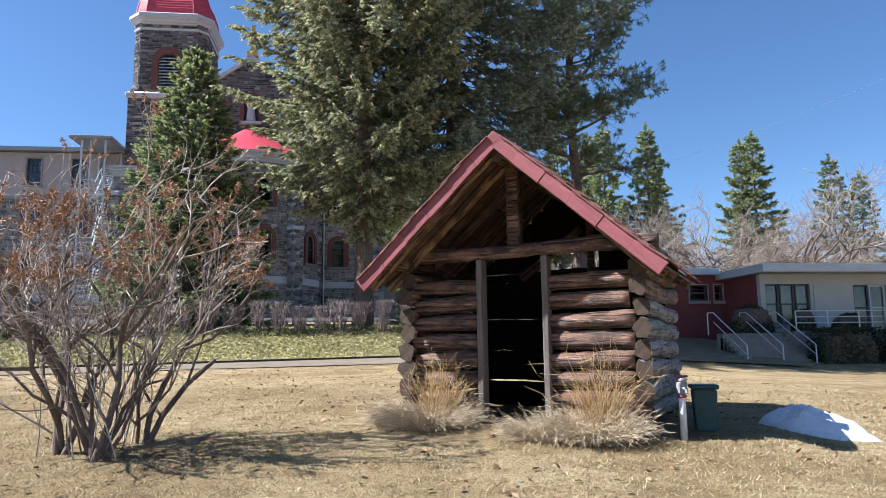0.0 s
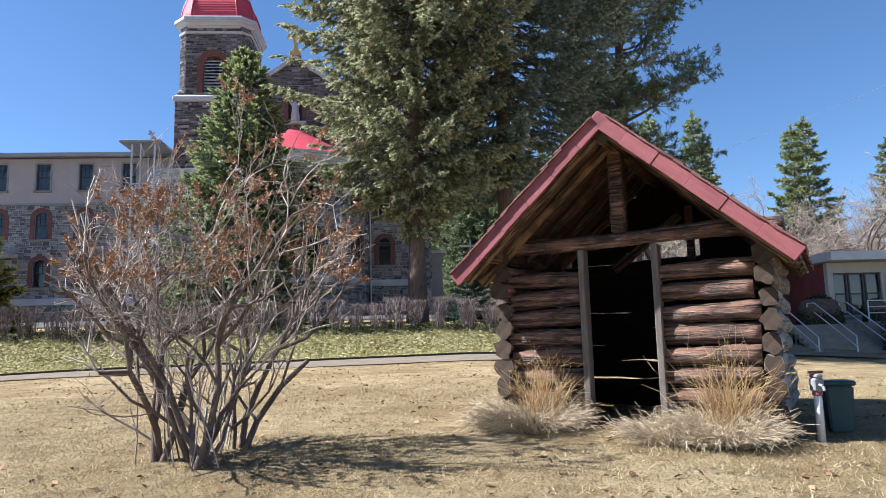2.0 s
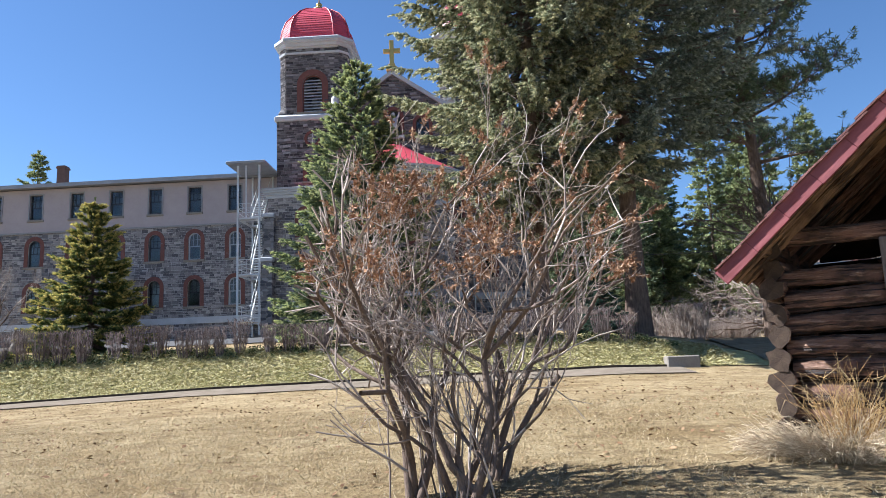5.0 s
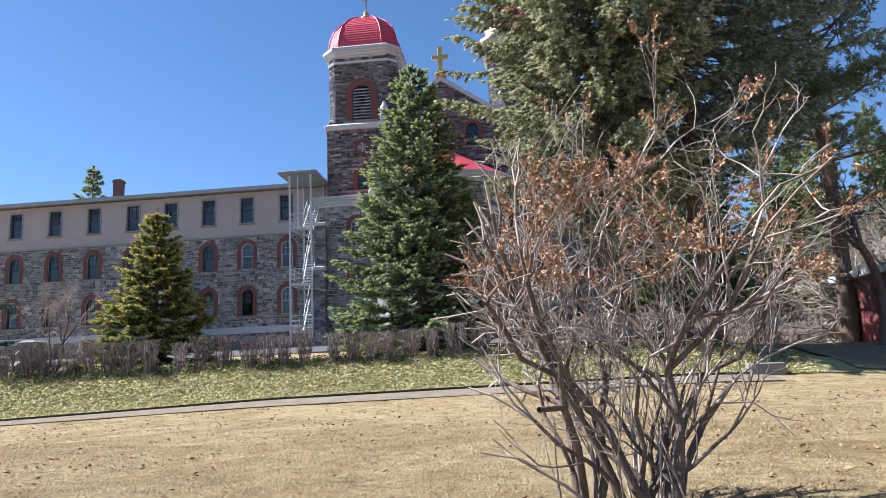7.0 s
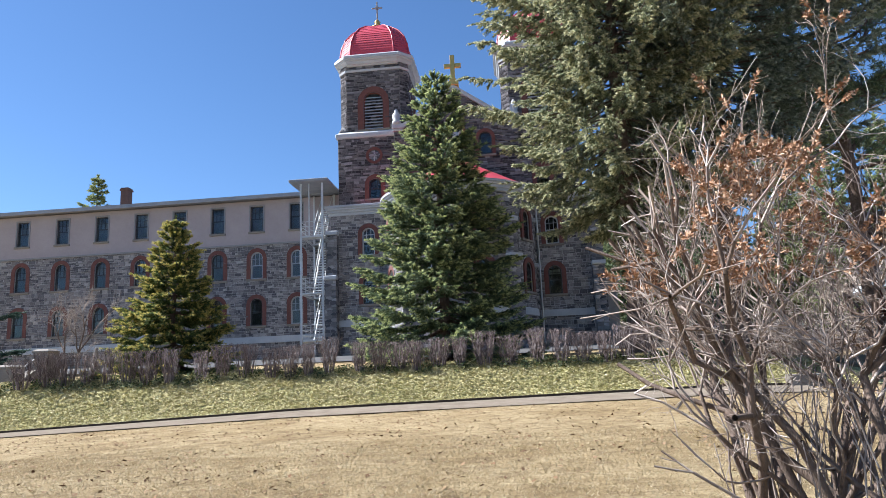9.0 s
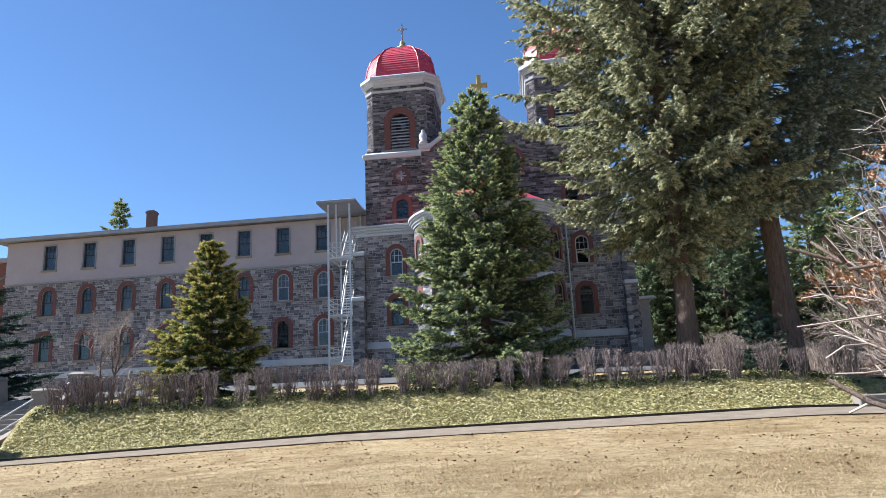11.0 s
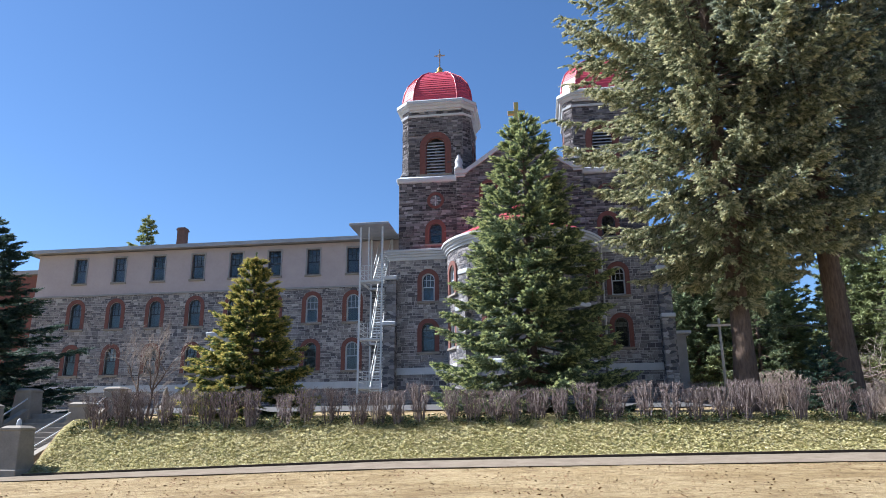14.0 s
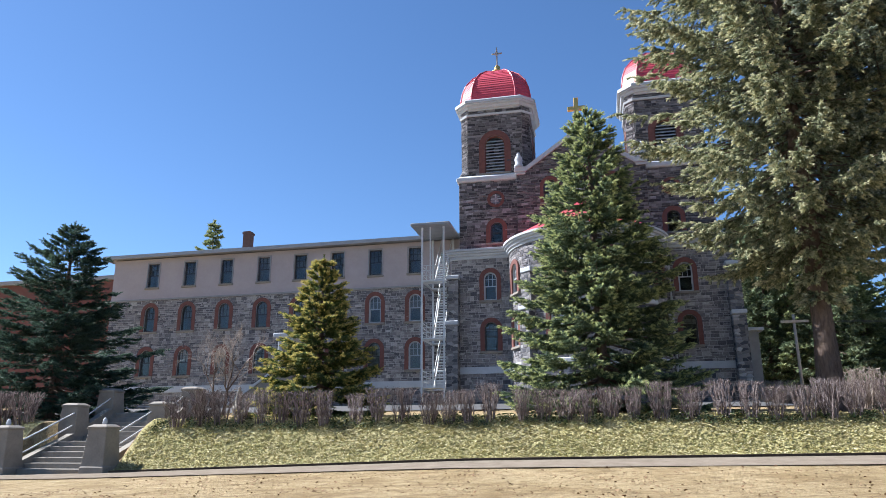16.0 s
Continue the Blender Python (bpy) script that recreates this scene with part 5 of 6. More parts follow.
# ---- the leafless bush ----
rng = np.random.default_rng(31)
bush = thing("bare_bush", (-2.4, 7.15, ground_z(-2.4, 7.15)), "tall leafless many-stemmed bush with rusty seed heads", "bush")
bases = [(-0.36, 0.06), (0.1, -0.24), (0.27, 0.42), (-0.05, 0.1)]
wood, twig, tips = [], [], []


def outside(p):
    """Past the bush's two uneven lobes."""
    rag = 1 + 0.5 * noise.noise(Vector(p) * 1.6)
    one = ((p[0] + 0.28) / 0.86) ** 2 + (p[1] / 0.95) ** 2 + ((p[2] - 1.6) / 1.62) ** 2
    two = ((p[0] - 0.72) / 0.82) ** 2 + ((p[1] - 0.1) / 0.9) ** 2 + ((p[2] - 2.1) / 1.85) ** 2
    return min(one, two) > rag if p[2] > 0.75 else p[0] ** 2 + p[1] ** 2 > 0.9


for k in range(14):
    bx, by = bases[k % 4]
    a = 6.28 * k / 14 * 2.4 + rng.uniform(-0.3, 0.3)
    big = k < 10
    lean = rng.uniform(0.1, 0.36)
    rows = []
    grow(rng, np.array([bx + rng.normal(0, 0.05), by + rng.normal(0, 0.05), -0.06]), unit(np.array([lean * math.cos(a) + 0.17, lean * math.sin(a), 1.0])), (1.16 if big else 0.88) * rng.uniform(0.85, 1.1), 0.033 if big else 0.02, 5 if big else 4, rows, tips, (2, 3), 0.54, 0.77, 0.23, 0.27, 0.76, outside)
    for s in rows:
        (wood if s[6] > 0.011 else twig).append(s)
for k in range(16):
    bx, by = bases[k % 4]
    grow(rng, np.array([bx + rng.normal(0, 0.14), by + rng.normal(0, 0.12), -0.04]), unit(np.array([rng.normal(0, 0.14), rng.normal(0, 0.14), 1.0])), rng.uniform(0.5, 0.85), 0.009, 1, twig, tips, (1, 2), 0.3, 0.8, 0.3, 0.08, 0.8)
low_limb = []
grow(rng, np.array([0.25, 0.2, 0.25]), unit(np.array([1.0, -0.2, 0.55])), 0.55, 0.018, 4, low_limb, tips, (2, 2), 0.45, 0.7, 0.15, 0.12, 0.75, outside)
grow(rng, np.array([-0.4, -0.05, 0.2]), unit(np.array([-1.0, -0.1, 0.5])), 0.5, 0.013, 3, low_limb, tips, (2, 2), 0.45, 0.7, 0.15, 0.12, 0.75, outside)
twig += low_limb
tagged(part("stem_growth", tube_mesh(wood, simple("bush bark", (0.08, 0.058, 0.046), (0.27, 0.205, 0.165), 6, 0.9, 0, 0.15, (2, 2, 0.5), 0.9, 0.02), 7), bush), "grey brown crooked stems", kind="stuff")
tagged(part("twig_growth", tube_mesh(twig, TWIG, 3), bush), "pale leafless twigs", kind="stuff")
tp = np.array([t for t in tips if 1.6 < t[2] < 3.8])
patchy = np.array([noise.noise(Vector((t[0] * 1.7, t[1] * 1.7, t[2] * 1.7))) for t in tp])
tp = tp[(rng.random(len(tp)) < 0.2 + 2.2 * patchy + 0.12 * (tp[:, 2] - 2.4))]
sd = needles(tp[:, :3] - tp[:, 3:] * 0.04, tp[:, 3:], np.full(len(tp), 0.14), rng, 44, 0.0075, 1.3, 0.042)
tagged(part("dry_bloom", tri_mesh(sd, SEED, 4), bush), "rusty brown dry seed heads", kind="stuff")

# ---- hedge and leaves on the bank ----
def shrub_mesh(seed, wide, tall, n):
    """Upright clipped stems fanned from a narrow foot, cut level at the top."""
    rng = np.random.default_rng(seed)
    rows = []
    for _ in range(n):
        a, q = rng.uniform(0, 6.28), wide * 0.5 * math.sqrt(rng.random())
        p = np.array([q * math.cos(a) * 0.6, q * math.sin(a) * 0.5, -0.05])
        d = unit(np.array([math.cos(a) * 0.2 * q / wide * 2, math.sin(a) * 0.2 * q / wide * 2, 1.0]) + rng.normal(0, 0.05, 3))
        h = tall * rng.uniform(0.82, 1.04)
        for i in range(3):
            e = p + d * h / 3
            rows.append((*p, *e, 0.012 * (1 - 0.2 * i), 0.012 * (0.8 - 0.2 * i)))
            p = e
            d = unit(d + rng.normal(0, 0.1, 3) + np.array([0, 0, 0.15]))
            for _ in range(3):
                v = p + unit(d + rng.normal(0, 0.3, 3)) * h * rng.uniform(0.12, 0.34)
                v[2] = min(v[2], tall * rng.uniform(0.97, 1.08))
                rows.append((*p, *v, 0.007, 0.004))
    return tube_mesh(rows, HEDGETWIG, 3)


shrubs = [shrub_mesh(50 + k, 0.66 + 0.06 * (k % 3), 1.0 + 0.06 * (k % 2), 38) for k in range(5)]
rh = random.Random(8)
x = -21.6
while x < 3.4:
    y = 26.15 + rh.uniform(-0.1, 0.1)
    big = 1.25 if x < -20.4 else 1.0
    ob = solid("hedge_shrub", shrubs[rh.randrange(5)], "bare clipped hedge shrub of upright grey purple stems", "shrub", group="hedge shrubs")
    ob.matrix_basis = pose(x, y, rough_z(x, y), 0, 0, rh.uniform(0, 360)) @ Matrix.Diagonal((big * rh.uniform(0.85, 1.2), big * rh.uniform(0.85, 1.2), rh.uniform(0.86, 1.1) * (0.95 + 0.05 * big), 1))
    x += rh.uniform(0.6, 0.85) * (1.0 if rh.random() < 0.85 else 1.35)
for x in (-28.3, -29.1, -29.9, -30.7, -31.6, -32.5, -33.5):
    y = 26.3 + rh.uniform(-0.1, 0.1)
    ob = solid("hedge_shrub", shrubs[rh.randrange(5)], "bare clipped hedge shrub of upright grey purple stems", "shrub", group="hedge shrubs")
    ob.matrix_basis = pose(x, y, rough_z(x, y), 0, 0, rh.uniform(0, 360)) @ Matrix.Diagonal((1.4, 1.4, 1.15, 1))


def leaf_scatter(n, x0, x1, y0, y1, size, seed, mat, tilt=0.5, lift=0.02, keep=None):
    rng = np.random.default_rng(seed)
    rows = []
    xs, ys = rng.uniform(x0, x1, n), rng.uniform(y0, y1, n)
    for x, y in zip(xs, ys):
        if keep and not keep(x, y, rng):
            continue
        rows.append((x, y, rough_z(x, y) + lift * rng.random() + 0.012))
    p = np.array(rows)
    m = len(p)
    nrm = unit(np.stack([rng.normal(0, tilt, m), rng.normal(0, tilt, m), np.ones(m)], 1))
    a = unit(np.cross(nrm, rng.normal(size=(m, 3))))
    b = np.cross(nrm, a)
    s = size * rng.uniform(0.6, 1.3, (m, 1))
    v = np.stack([p - a * s, p - b * s * 0.55 + nrm * s * 0.15, p + a * s, p + b * s * 0.55 + nrm * s * 0.15], 1)
    return tri_mesh(v, mat, 4)


solid("ground_cover", leaf_scatter(42000, -22.8, 6.0, 24.32, 26.5, 0.045, 61, IVY, 0.38, 0.05), "low dull green and yellow ground cover on the bank", "ground cover", "stuff", at=(0, 0, 0.03))
solid("ground_cover", leaf_scatter(4000, -36, -27.6, 24.32, 26.5, 0.05, 62, IVY, 0.38, 0.05), "low dull green and yellow ground cover on the bank", "ground cover", "stuff", at=(0, 0, 0.03))

solid("dark_ivy", leaf_scatter(6500, -22.6, 4.5, 25.75, 26.4, 0.055, 65, IVYDARK, 0.7, 0.16, lambda x, y, r: noise.noise(Vector((x * 1.6, y * 2, 5))) > -0.05), "dark ivy round the feet of the hedge", "ivy", "stuff", at=(0, 0, 0.03))

# ---- garden steps with concrete piers ----
PIER = [(-23.3, 24.45, 0.45, 2.12), (-27.1, 24.45, 0.4, 2.12), (-23.3, 27.6, 1.2, 3.0), (-27.1, 27.6, 1.2, 3.0), (-23.3, 29.6, 2.1, 3.68), (-27.1, 29.6, 2.1, 3.68)]
for i, (x, y, z0, z1) in enumerate(PIER):
    p = thing("stair_pier", (x, y, z0), "square weathered concrete pier beside the garden steps", "pier", "piers of the garden steps")
    h = z1 - z0
    part("shaft", octagon([(0.45, -0.3), (0.45, 0.3), (0.42, 0.35), (0.34, h - 0.16)], CONCRETE, 0.025), p)
    part("cap", octagon([(0.35, h - 0.158), (0.37, h - 0.14), (0.37, h - 0.08), (0.24, h)], CONCRETE, 0.02), p)
    if i < 2:
        part("lamp_stub", lathe([(0.07, h - 0.01), (0.08, h + 0.06), (0.06, h + 0.17), (0.02, h + 0.22)], WHITE, 12), p, label="small white lamp stub")
steps = thing("garden_steps", (-25.2, 24.6, 0.5), "flight of weathered concrete garden steps", "steps")
STEP = box(-1.52, 1.52, 0.0, 0.75, -0.3, 0.0, CONCRETE, 0.015)
for k in range(6):
    part("step", STEP, steps, (0, 0.36 * k, 0.18 * (k + 1)))
for k in range(6):
    part("step", STEP, steps, (0, 3.1 + 0.34 * k, 1.08 + 0.18 * (k + 1)))
part("landing", box(-1.52, 1.52, 2.1, 3.2, 0.75, 1.072, CONCRETE), steps)
part("walk", box(-1.6, 1.6, 5.2, 22, 1.9, 2.2, CONCRETE), steps)
for s in (-1, 1):
    a, b = (1.525, 1.8) if s > 0 else (-1.8, -1.525)
    v = [(x, y, z) for x in (a, b) for y, z in ((0.2, -0.4), (0.2, 0.42), (2.85, 1.45), (4.7, 2.4), (4.7, 1.0), (2.85, 0.4))]
    part("cheek_wall", mesh_of(v, [tuple(range(6)), tuple(range(6, 12))[::-1]] + [(i, (i + 1) % 6, (i + 1) % 6 + 6, i + 6) for i in range(6)], CONCRETE), steps)
    x = s * 1.66
    for dz in (0.0, -0.45):
        part("handrail", tube_mesh(rail([(x, 0.15, 1.1 + dz), (x, 0.5, 1.2 + dz), (x, 2.75, 2.15 + dz)], 0.028), STEEL, 6), steps, label="pale steel handrail")
        part("handrail", tube_mesh(rail([(x, 3.3, 2.0 + dz), (x, 4.8, 2.85 + dz)], 0.028), STEEL, 6), steps, label="pale steel handrail")

# ---- the door of the wing ----
entry = thing("entrance_stair", (-30.3, 50.5, 3.3), "pale entrance stair and small porch on the wing", "entrance")
ev = [(x, y, z) for y in (-1.0, -0.7) for x, z in ((-2.6, 0), (-2.6, 0.5), (1.2, 3.1), (2.2, 3.1), (2.2, 0))]
part("parapet", mesh_of(ev, [tuple(range(5)), tuple(range(5, 10))[::-1]] + [(i, (i + 1) % 5, (i + 1) % 5 + 5, i + 5) for i in range(5)], CONCRETE), entry)
part("coping", mesh_of([(x, y, z) for y in (-1.12, -0.58) for x, z in ((-2.7, 0.45), (-2.7, 0.62), (1.2, 3.28), (2.3, 3.28), (2.3, 3.1), (1.2, 3.1))], [tuple(range(6)), tuple(range(6, 12))[::-1]] + [(i, (i + 1) % 6, (i + 1) % 6 + 6, i + 6) for i in range(6)], WHITE), entry)
part("porch_floor", box(0.9, 2.2, -0.69, 2.4, 2.4, 2.6, CONCRETE), entry)
for x in (1.1, 2.0):
    part("column", lathe([(0.17, 3.29), (0.15, 3.4), (0.13, 5.1), (0.18, 5.25)], WHITE, 16), entry, (x, -0.85, 0))
part("porch_roof", box(0.7, 2.5, -1.2, 2.45, 5.26, 5.55, WHITE, 0.03), entry)

solid("garden_statue", lathe([(0.24, -0.1), (0.24, 0.4), (0.19, 0.45), (0.15, 0.5), (0.17, 0.66), (0.1, 0.9), (0.12, 0.98), (0.05, 1.08), (0.08, 1.15), (0.02, 1.22)], CONCRETE, 14), "small white garden statue on a plinth", "statue", at=(-22.0, 31.0, ground_z(-22, 31)))
bare_tree("bare_tree", (-21.7, 28.8, ground_z(-21.7, 28.8)), "small bare ornamental tree on the upper lawn", 71, 3.9, BRUSH, 6, 0.05, 2, 0.25, angle=0.5, taper=0.8)

# fallen leaves and short blades on the lawn
solid("fallen_leaves", leaf_scatter(11000, -20, 9, 3.2, 22.6, 0.038, 63, LITTER, 0.35, 0.01, lambda x, y, r: r.random() < 0.3 + 0.7 * noise.noise(Vector((x * 0.5, y * 0.5, 9))) + 0.15), "scattered brown fallen leaves on the lawn", "leaves", "stuff")
rng = np.random.default_rng(64)
bn = 170000
bx, by = rng.uniform(-15, 9.5, bn), 3.0 + 12 * rng.random(bn) ** 1.5
keep = ~((bx > -0.2) & (by > 7) & (by < 11) & (bx < 4))
bx, by = bx[keep], by[keep]
bz = np.array([rough_z(a, b) for a, b in zip(bx, by)])
p = np.stack([bx, by, bz - 0.005], 1)
d = unit(np.stack([rng.normal(0, 0.9, len(p)), rng.normal(0, 0.9, len(p)), np.full(len(p), 0.75)], 1))
w = unit(np.cross(d, rng.normal(size=(len(p), 3)))) * 0.004
h = rng.uniform(0.025, 0.07, (len(p), 1))
solid("grass", tri_mesh(np.stack([p - w, p + w, p + d * h], 1), BLADES, 3), "short dry yellow grass blades", "grass", "stuff")

# ---- low building with a terrace ----
annex = thing("low_building", (0, 0, 0), "low flat roofed building with dark red siding", "building")
AY, BY = 30.0, 33.2
part("front_wall", wall_mesh(18.3, 40, 0.2, 4.6, [(19.65, 2.2, 2.3, 4.15, False), (23.75, 1.7, 1.98, 4.1, False), (28.5, 3.0, 2.4, 4.1, False)], flat(AY), 0.25, PALEWALL), annex, label="pale painted front wall")
part("side_wall", box(18.3, 18.55, AY + 0.255, BY + 0.25, 0.5, 4.6, REDWALL), annex, label="dark red siding")
part("red_wall", wall_mesh(12.0, 18.29, 0.8, 4.85, [(16.95, 0.95, 3.6, 4.4, False), (18.0, 0.45, 3.6, 4.4, False)], flat(BY), 0.25, REDWALL), annex, label="dark red siding")
for k in range(18):
    part("siding_lap", box(12.0, 18.29, BY - 0.022, BY - 0.003, 1.0 + k * 0.21, 1.02 + k * 0.21, REDWALL), annex)
part("end_wall", box(12.0, 12.25, BY + 0.26, 36.5, 0.8, 4.85, REDWALL), annex)
part("back_wall", box(12.0, 40, 36.5, 36.75, 0.5, 4.85, REDWALL), annex)
part("inner_wall", box(18.6, 40, AY + 3.5, AY + 3.6, 0.5, 4.6, PALEWALL), annex)
part("inner_wall", box(12.3, 18.2, BY + 2.5, BY + 2.6, 0.5, 4.6, PALEWALL), annex)
part("front_roof", box(17.9, 40.5, AY - 1.0, 37, 4.61, 5.0, WHITE, 0.02), annex, label="flat roof with a pale fascia")
part("red_roof", box(11.6, 17.88, BY - 0.5, 37, 4.86, 5.18, WHITE, 0.02), annex, label="flat roof with a pale fascia")
part("chimney", box(15.9, 16.5, 35.5, 36.1, 5.2, 5.75, BRICK), annex)
glaze = [(18.9, 0.7), (19.65, 0.72), (20.4, 0.7)]
for x, w in glaze:
    kit = window_kit(w, 1.84, False, 0.0, DARKFRAME, 0.5)
    put_window(kit, annex, (x, AY, 2.31))
put_window(window_kit(0.8, 2.1, False, 0.0, DARKFRAME), annex, (23.33, AY, 1.99), name="glass_door")
put_window(window_kit(0.8, 2.1, False, 0.0, WHITE), annex, (24.17, AY, 1.99), name="glass_door")
for x in (27.5, 28.5, 29.5):
    put_window(window_kit(0.95, 1.69, False, 0.0, DARKFRAME), annex, (x, AY, 2.41))
put_window(window_kit(0.95, 0.8, False, 0.05, DARKFRAME), annex, (16.95, BY, 3.6))
put_window(window_kit(0.45, 0.8, False, 0.05, DARKFRAME), annex, (18.0, BY, 3.6))
part("wall_panel", box(20.9, 22.7, AY - 0.04, AY - 0.003, 2.1, 4.1, PALEWALL, 0.01), annex)

terrace = thing("terrace", (0, 0, 0), "raised concrete terrace with pale steel railings", "terrace")
part("deck", box(18.2, 40, 27.6, AY - 0.003, 0.0, 1.95, CONCRETE), terrace)
posts = [(18.4 + 1.45 * k, 27.7) for k in range(14)]
for x, y in posts:
    part("rail_post", tube_mesh(rail([(x, y, 1.95), (x, y, 2.8)], 0.03), STEEL, 6), terrace)
for z in (2.3, 2.55, 2.8):
    part("rail_bar", tube_mesh(rail([(18.4, 27.7, z), (37.3, 27.7, z)], 0.025), STEEL, 6), terrace)
fl = thing("front_steps", (15.6, 27.6, 0.45), "broad concrete steps with pale steel handrails", "steps")
for k in range(8):
    part("step", box(-0.2 + 0.0 * k, 2.55, 0.3 * k - 1.4, 0.3 * k - 0.9, -0.4, 0.1 + 0.18 * (k + 0.5), CONCRETE, 0.01), fl)
part("cheek", box(-0.55, -0.21, -1.5, 1.6, -0.4, 0.55, CONCRETE, 0.02), fl)
for x in (-0.4, 1.1, 2.5):
    pts = [(x, -1.5, 0.1), (x, -1.5, 0.95), (x, 1.0, 2.35), (x, 1.5, 2.35), (x, 1.5, 1.4)]
    part("handrail", tube_mesh(rail(pts, 0.028) + rail([(x, -1.5, 0.55), (x, 1.0, 1.95)], 0.02), STEEL, 6), fl, label="pale steel handrail")


def leafy_block(name, place, sx, sy, sz, n, seed, label, rounded):
    """A clipped evergreen: a dark twiggy core set all over with small leaves."""
    rng = np.random.default_rng(seed)
    t = thing(name, place, label, "hedge" if not rounded else "shrub")
    d = unit(rng.normal(size=(n, 3)))
    d[:, 2] = np.abs(d[:, 2])
    if rounded:
        p = d * np.array([sx, sy, sz]) * rng.uniform(0.82, 1.06, (n, 1))
    else:
        k = np.max(np.abs(d), axis=1, keepdims=True)
        p = d / k * np.array([sx, sy, sz]) * rng.uniform(0.93, 1.03, (n, 1))
    nrm = unit(d + rng.normal(0, 0.6, (n, 3)))
    a = unit(np.cross(nrm, rng.normal(size=(n, 3)))) * rng.uniform(0.03, 0.07, (n, 1))
    b = np.cross(nrm, a) * 0.6
    core = lathe([(0.5, 0.0), (0.86, 0.1), (0.88, 0.6), (0.7, 0.85), (0.2, 0.93)], BARK, 16, 2.2 if rounded else 8)
    part("core", core, t, size=(sx, sy, sz))
    tagged(part("foliage", tri_mesh(np.stack([p - a, p - b, p + a, p + b], 1), HEDGEGREEN, 4), t), kind="stuff")


leafy_block("clipped_hedge", (19.6, 26.4, 0.15), 1.3, 0.6, 1.85, 7000, 81, "dark clipped evergreen hedge below the terrace", False)
leafy_block("clipped_hedge", (22.6, 26.4, 0.13), 1.35, 0.6, 1.8, 7000, 82, "dark clipped evergreen hedge below the terrace", False)
leafy_block("round_shrub", (17.4, 29.4, 1.7), 0.95, 0.8, 1.45, 5000, 83, "dark rounded evergreen shrub against the wall", True)
leafy_block("round_shrub", (19.2, 28.4, 1.95), 0.5, 0.45, 0.95, 2500, 84, "dark rounded evergreen shrub on the terrace", True)
leafy_block("round_shrub", (21.4, 28.4, 1.95), 0.85, 0.45, 0.75, 3000, 85, "dark rounded evergreen shrub on the terrace", True)

# ---- woods, far trees and the pole ----
def pine(name, place, height, low, spread, label, seed, limbs=46, tufts=9, mat=None, r=0.3, count=26, long=0.26, wide=0.02, category="pine tree", group=""):
    """A pine: long bare limbs that end in round tufts of needles."""
    rng = np.random.default_rng(seed)
    t = thing(name, place, label, category, group)
    trunk = [(0.1 * math.sin(k), 0.1 * math.cos(k * 1.3), -0.4 + (height + 0.4) * k / 8) for k in range(9)]
    part("trunk", tube_mesh([(*a, *b, r * (1 - k / 8) + 0.03, r * (1 - (k + 1) / 8) + 0.03) for k, (a, b) in enumerate(zip(trunk[:-1], trunk[1:]))], BARK, 8), t)
    rows, ps, ds = [], [], []
    for k in range(limbs):
        f = (k + rng.random()) / limbs
        z = low + (height - low) * f
        a = rng.uniform(0, 6.28)
        reach = spread * (0.45 + 0.55 * math.sin(math.pi * min(1, 0.25 + f * 0.75))) * (1 - f ** 4 * 0.75) * rng.uniform(0.6, 1.1)
        p = np.array([0, 0, z])
        d = unit(np.array([math.cos(a), math.sin(a), rng.uniform(-0.1, 0.45)]))
        n = 5
        for i in range(n):
            q = p + d * reach / n
            rows.append((*p, *q, 0.09 * (1 - i / n) * (1.1 - f) + 0.015, 0.09 * (1 - (i + 1) / n) * (1.1 - f) + 0.012))
            p = q
            d = unit(d + rng.normal(0, 0.16, 3) + np.array([0, 0, 0.05]))
            if i >= 1:
                for _ in range(tufts):
                    s = unit(d + rng.normal(0, 0.75, 3) + np.array([0, 0, 0.25]))
                    e = p + s * reach * rng.uniform(0.08, 0.3)
                    rows.append((*p, *e, 0.018, 0.008))
                    ps.append(e)
                    ds.append(s)
    ps, ds = np.array(ps), np.array(ds)
    tagged(part("limb_wood", tube_mesh(rows, BARK, 4), t), kind="stuff")
    part("crown", tri_mesh(needles(ps - ds * 0.1, ds, np.full(len(ps), 0.3), rng, count, wide, 1.15, long), mat or PINE, 4), t, label="needled crown")
    return t


pine("pine_tree", (11.6, 35.5, 1.9), 23, 8.5, 4.6, "tall open pine with long dark limbs", 91, 64, 13, PINE, 0.4, 26, 0.3, 0.022)
bare_tree("bare_tree", (11.0, 31.5, 1.8), "dark gnarled leafless tree beside the drive", 92, 7.5, BARK, 6, 0.2, 1, 0.4, angle=0.6, taper=0.8)
bare_tree("bare_tree", (15.5, 39, 2.0), "dark gnarled leafless tree behind the low building", 93, 8.5, TWIG, 5, 0.14, 2, 0.4, angle=0.6, taper=0.8)

# far pines: three grown, then copied
far = [conifer("pine_tree", (30, 68, 2), 22, 3.3, SPRUCE_GREEN, "far green pine above the bare thicket", 94, 3, 26, 8, 13, 0.1, 0.85, 10, 0.5, 0.085, 0.25, 0.3, 0.5, 0.1, 0.5, category="pine tree", group="far pines"),
       conifer("pine_tree", (41.5, 70, 2), 21, 3.0, SPRUCE_GREEN, "far green pine above the bare thicket", 95, 4, 24, 8, 13, 0.05, 0.8, 10, 0.5, 0.085, 0.25, 0.35, 0.5, 0.1, 0.5, category="pine tree", group="far pines"),
       conifer("far_fir", (50.5, 68, 2), 19, 3.0, PINE, "far dark fir in the wood", 96, 3, 24, 8, 12, 0.2, 0.8, 10, 0.45, 0.08, 0.2, 0.25, 0.5, 0.2, 0.5, category="fir tree", group="far pines")]
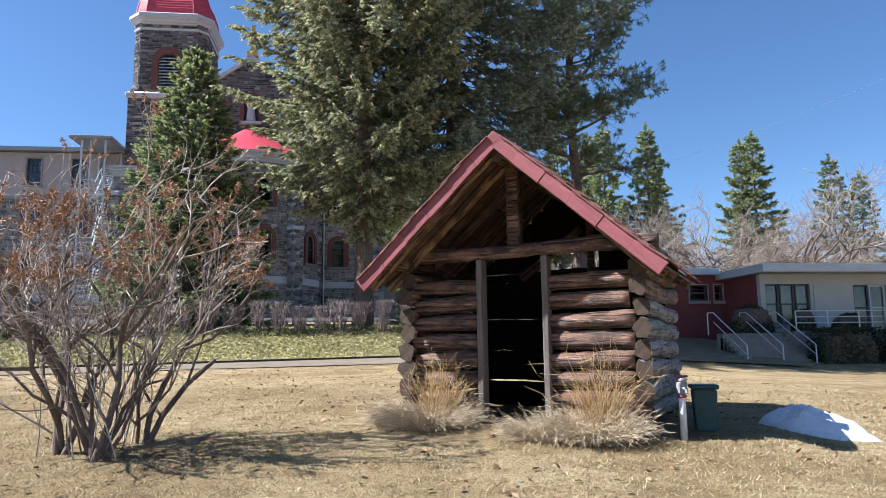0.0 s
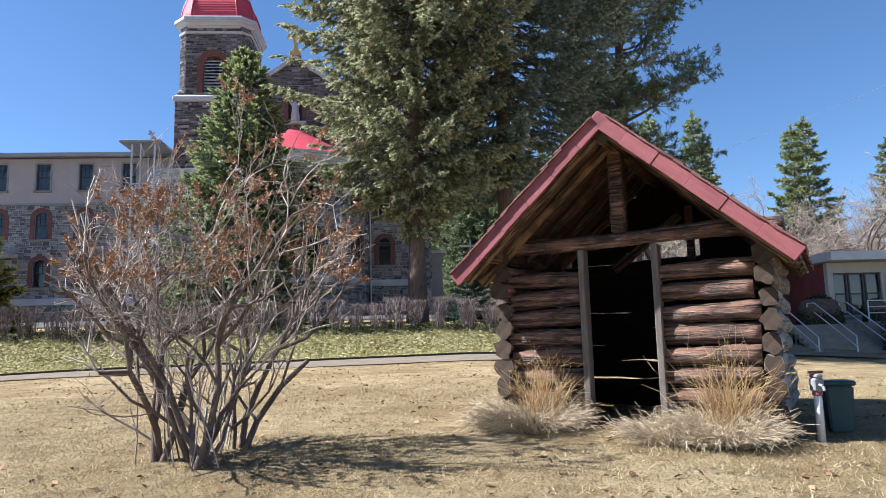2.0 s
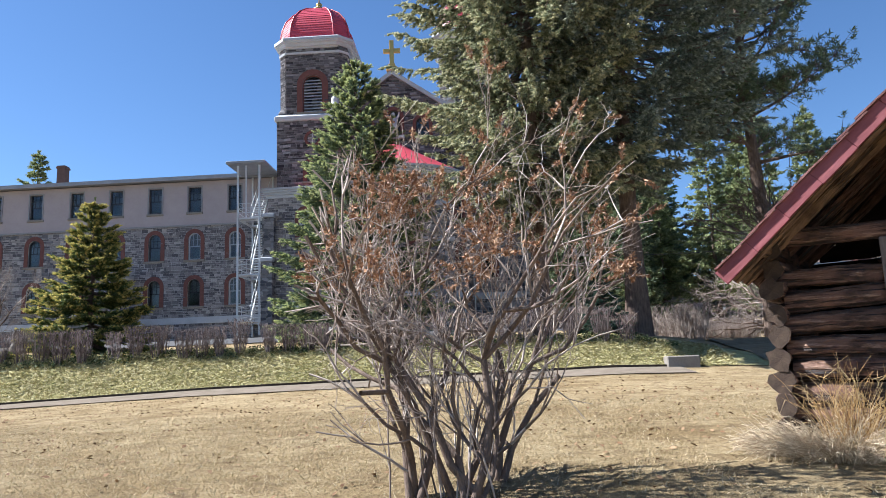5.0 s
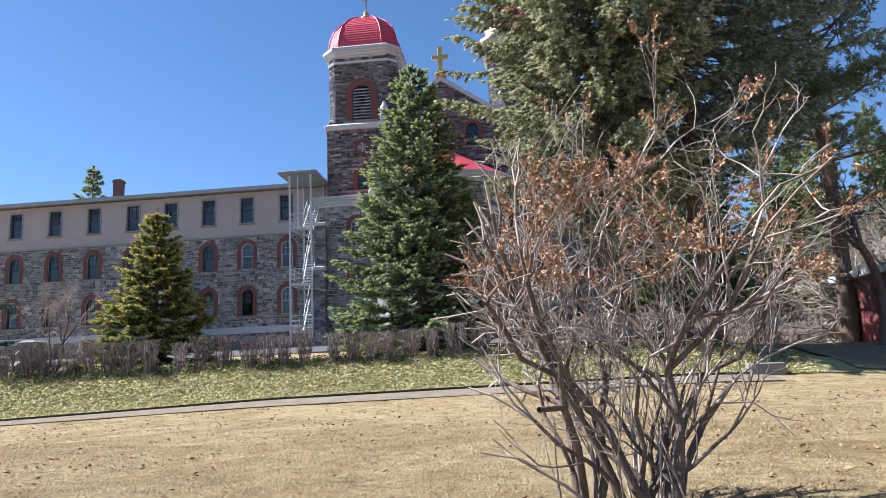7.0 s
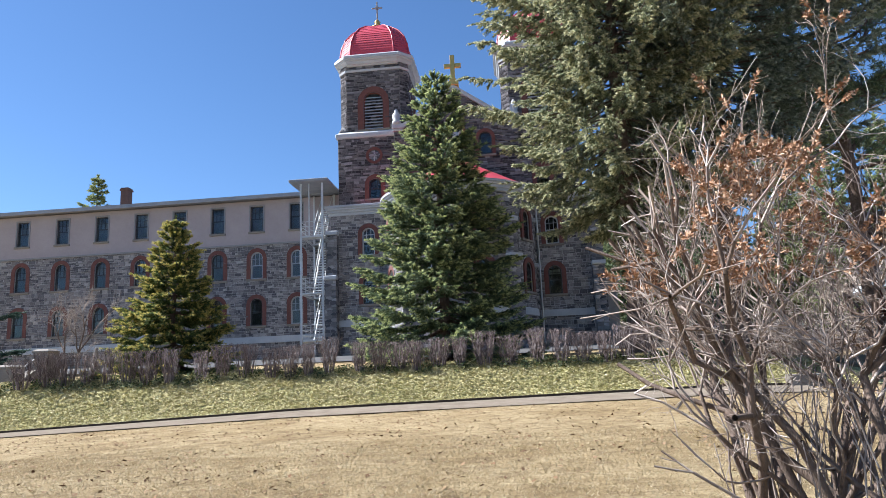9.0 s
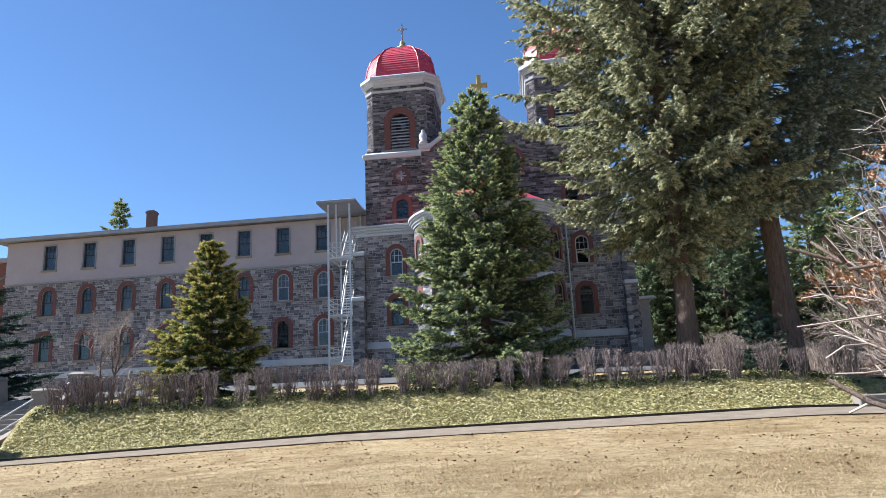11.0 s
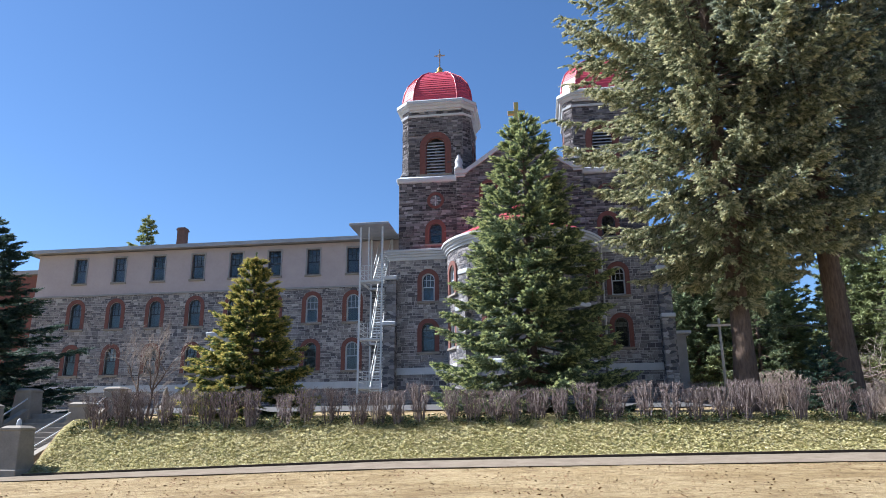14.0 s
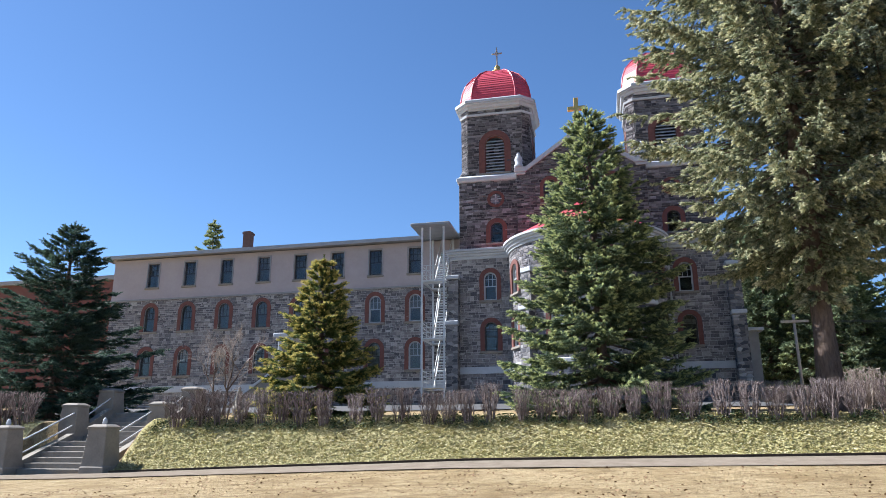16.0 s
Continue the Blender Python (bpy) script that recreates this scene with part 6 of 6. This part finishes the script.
rf = random.Random(12)
spots = [(44.2, 72, 1, 1.02), (57, 72, 2, 0.9), (60, 66, 2, 0.95), (34, 75, 0, 0.85), (-56, 84, 1, 1.0)]
for k in range(17):
    x, y = rf.uniform(4.5, 30), rf.uniform(64, 96)
    spots.append((x, y, rf.randrange(3), rf.uniform(0.65, 1.0)))
for k in range(24):
    y = rf.uniform(72, 106)
    spots.append((rf.uniform(3.5, 0.25 * y), y, rf.randrange(3), rf.uniform(0.8, 1.15)))
for x, y, k, s in spots:
    copy_thing(far[k], pose(x, y, ground_z(x, y) - 0.2, 0, 0, rf.uniform(0, 360)) @ Matrix.Diagonal((s, s, s, 1)))

# the wood closes behind, crowns down to the brush
for k in range(16):
    x, y, s = 1.5 + 3.1 * k, rf.uniform(97, 108), rf.uniform(0.75, 1.0)
    copy_thing(far[2], pose(x, y, ground_z(x, y) - 4.2, 0, 0, rf.uniform(0, 360)) @ Matrix.Diagonal((s * 1.3, s * 1.3, s, 1)))

# bare thicket
thick = [bare_tree("thicket_tree", (24 + 4 * k, 48 + 2 * k, 1.8), "pale leafless thicket tree on the slope", 100 + k, 15.0, BRUSH, 5, 0.13, 3, 0.35, group="thicket trees", angle=0.7, taper=0.8, up=0.05, kink=0.3)[0] for k in range(4)]
for k in range(32):
    x, y = rf.uniform(17, 66), rf.uniform(42, 60)
    s = rf.uniform(0.75, 1.15)
    copy_thing(thick[k % 4], pose(x, y, ground_z(x, y) - 0.1, 0, 0, rf.uniform(0, 360)) @ Matrix.Diagonal((s, s, s * rf.uniform(0.85, 1.1), 1)))
brush = [shrub_mesh(120 + k, 1.7, 1.3, 60) for k in range(2)]
for me in brush:
    me.materials[0] = BRUSH
for k in range(64):
    x, y = rf.uniform(2.5, 18), rf.uniform(33, 62)
    if 9 < x and y < 46:
        continue
    ob = solid("dry_brush", brush[k % 2], "pale dry brush on the rough ground behind the hedge", "brush", group="dry brush")
    ob.matrix_basis = pose(x, y, ground_z(x, y), 0, 0, rf.uniform(0, 360)) @ Matrix.Diagonal((1.5, 1.5, rf.uniform(0.8, 1.3), 1))

pole = thing("utility_pole", (4.8, 50, 3.5), "pale wooden utility pole with a crossarm", "pole")
part("mast", lathe([(0.1, -0.3), (0.075, 5.4)], BRUSHPOLE := simple("pale pole wood", (0.35, 0.3, 0.25), (0.52, 0.46, 0.39), 4, 0.85, 0, 0.2, (4, 4, 0.5)), 10), pole)
part("crossarm", box(-0.8, 0.8, -0.16, -0.115, 4.85, 5.0, BRUSHPOLE), pole)
for dx in (-0.7, 0.7):
    part("wire", tube_mesh(rail([(dx + 18 * t, -0.14, 5.05 + 0.6 * t - 2.4 * t * (1 - t)) for t in np.linspace(0, 1, 9)], 0.012), DARKFRAME, 3), pole)
log_fall = solid("fallen_log", log_mesh(7, 0.2, GREYLOG, 130), "grey fallen log on the rough slope", "log", at=(8.5, 52, ground_z(9, 52) + 0.25), turn=12)
cable = thing("overhead_cable", (12, 38, 10), "thin dark overhead cable across the sky", "cable")
part("wire", tube_mesh(rail([(33 * t, 2 * t, 13.5 * t - 3.0 * t * (1 - t)) for t in np.linspace(0, 1, 15)], 0.006), GREYTRIM, 4), cable)
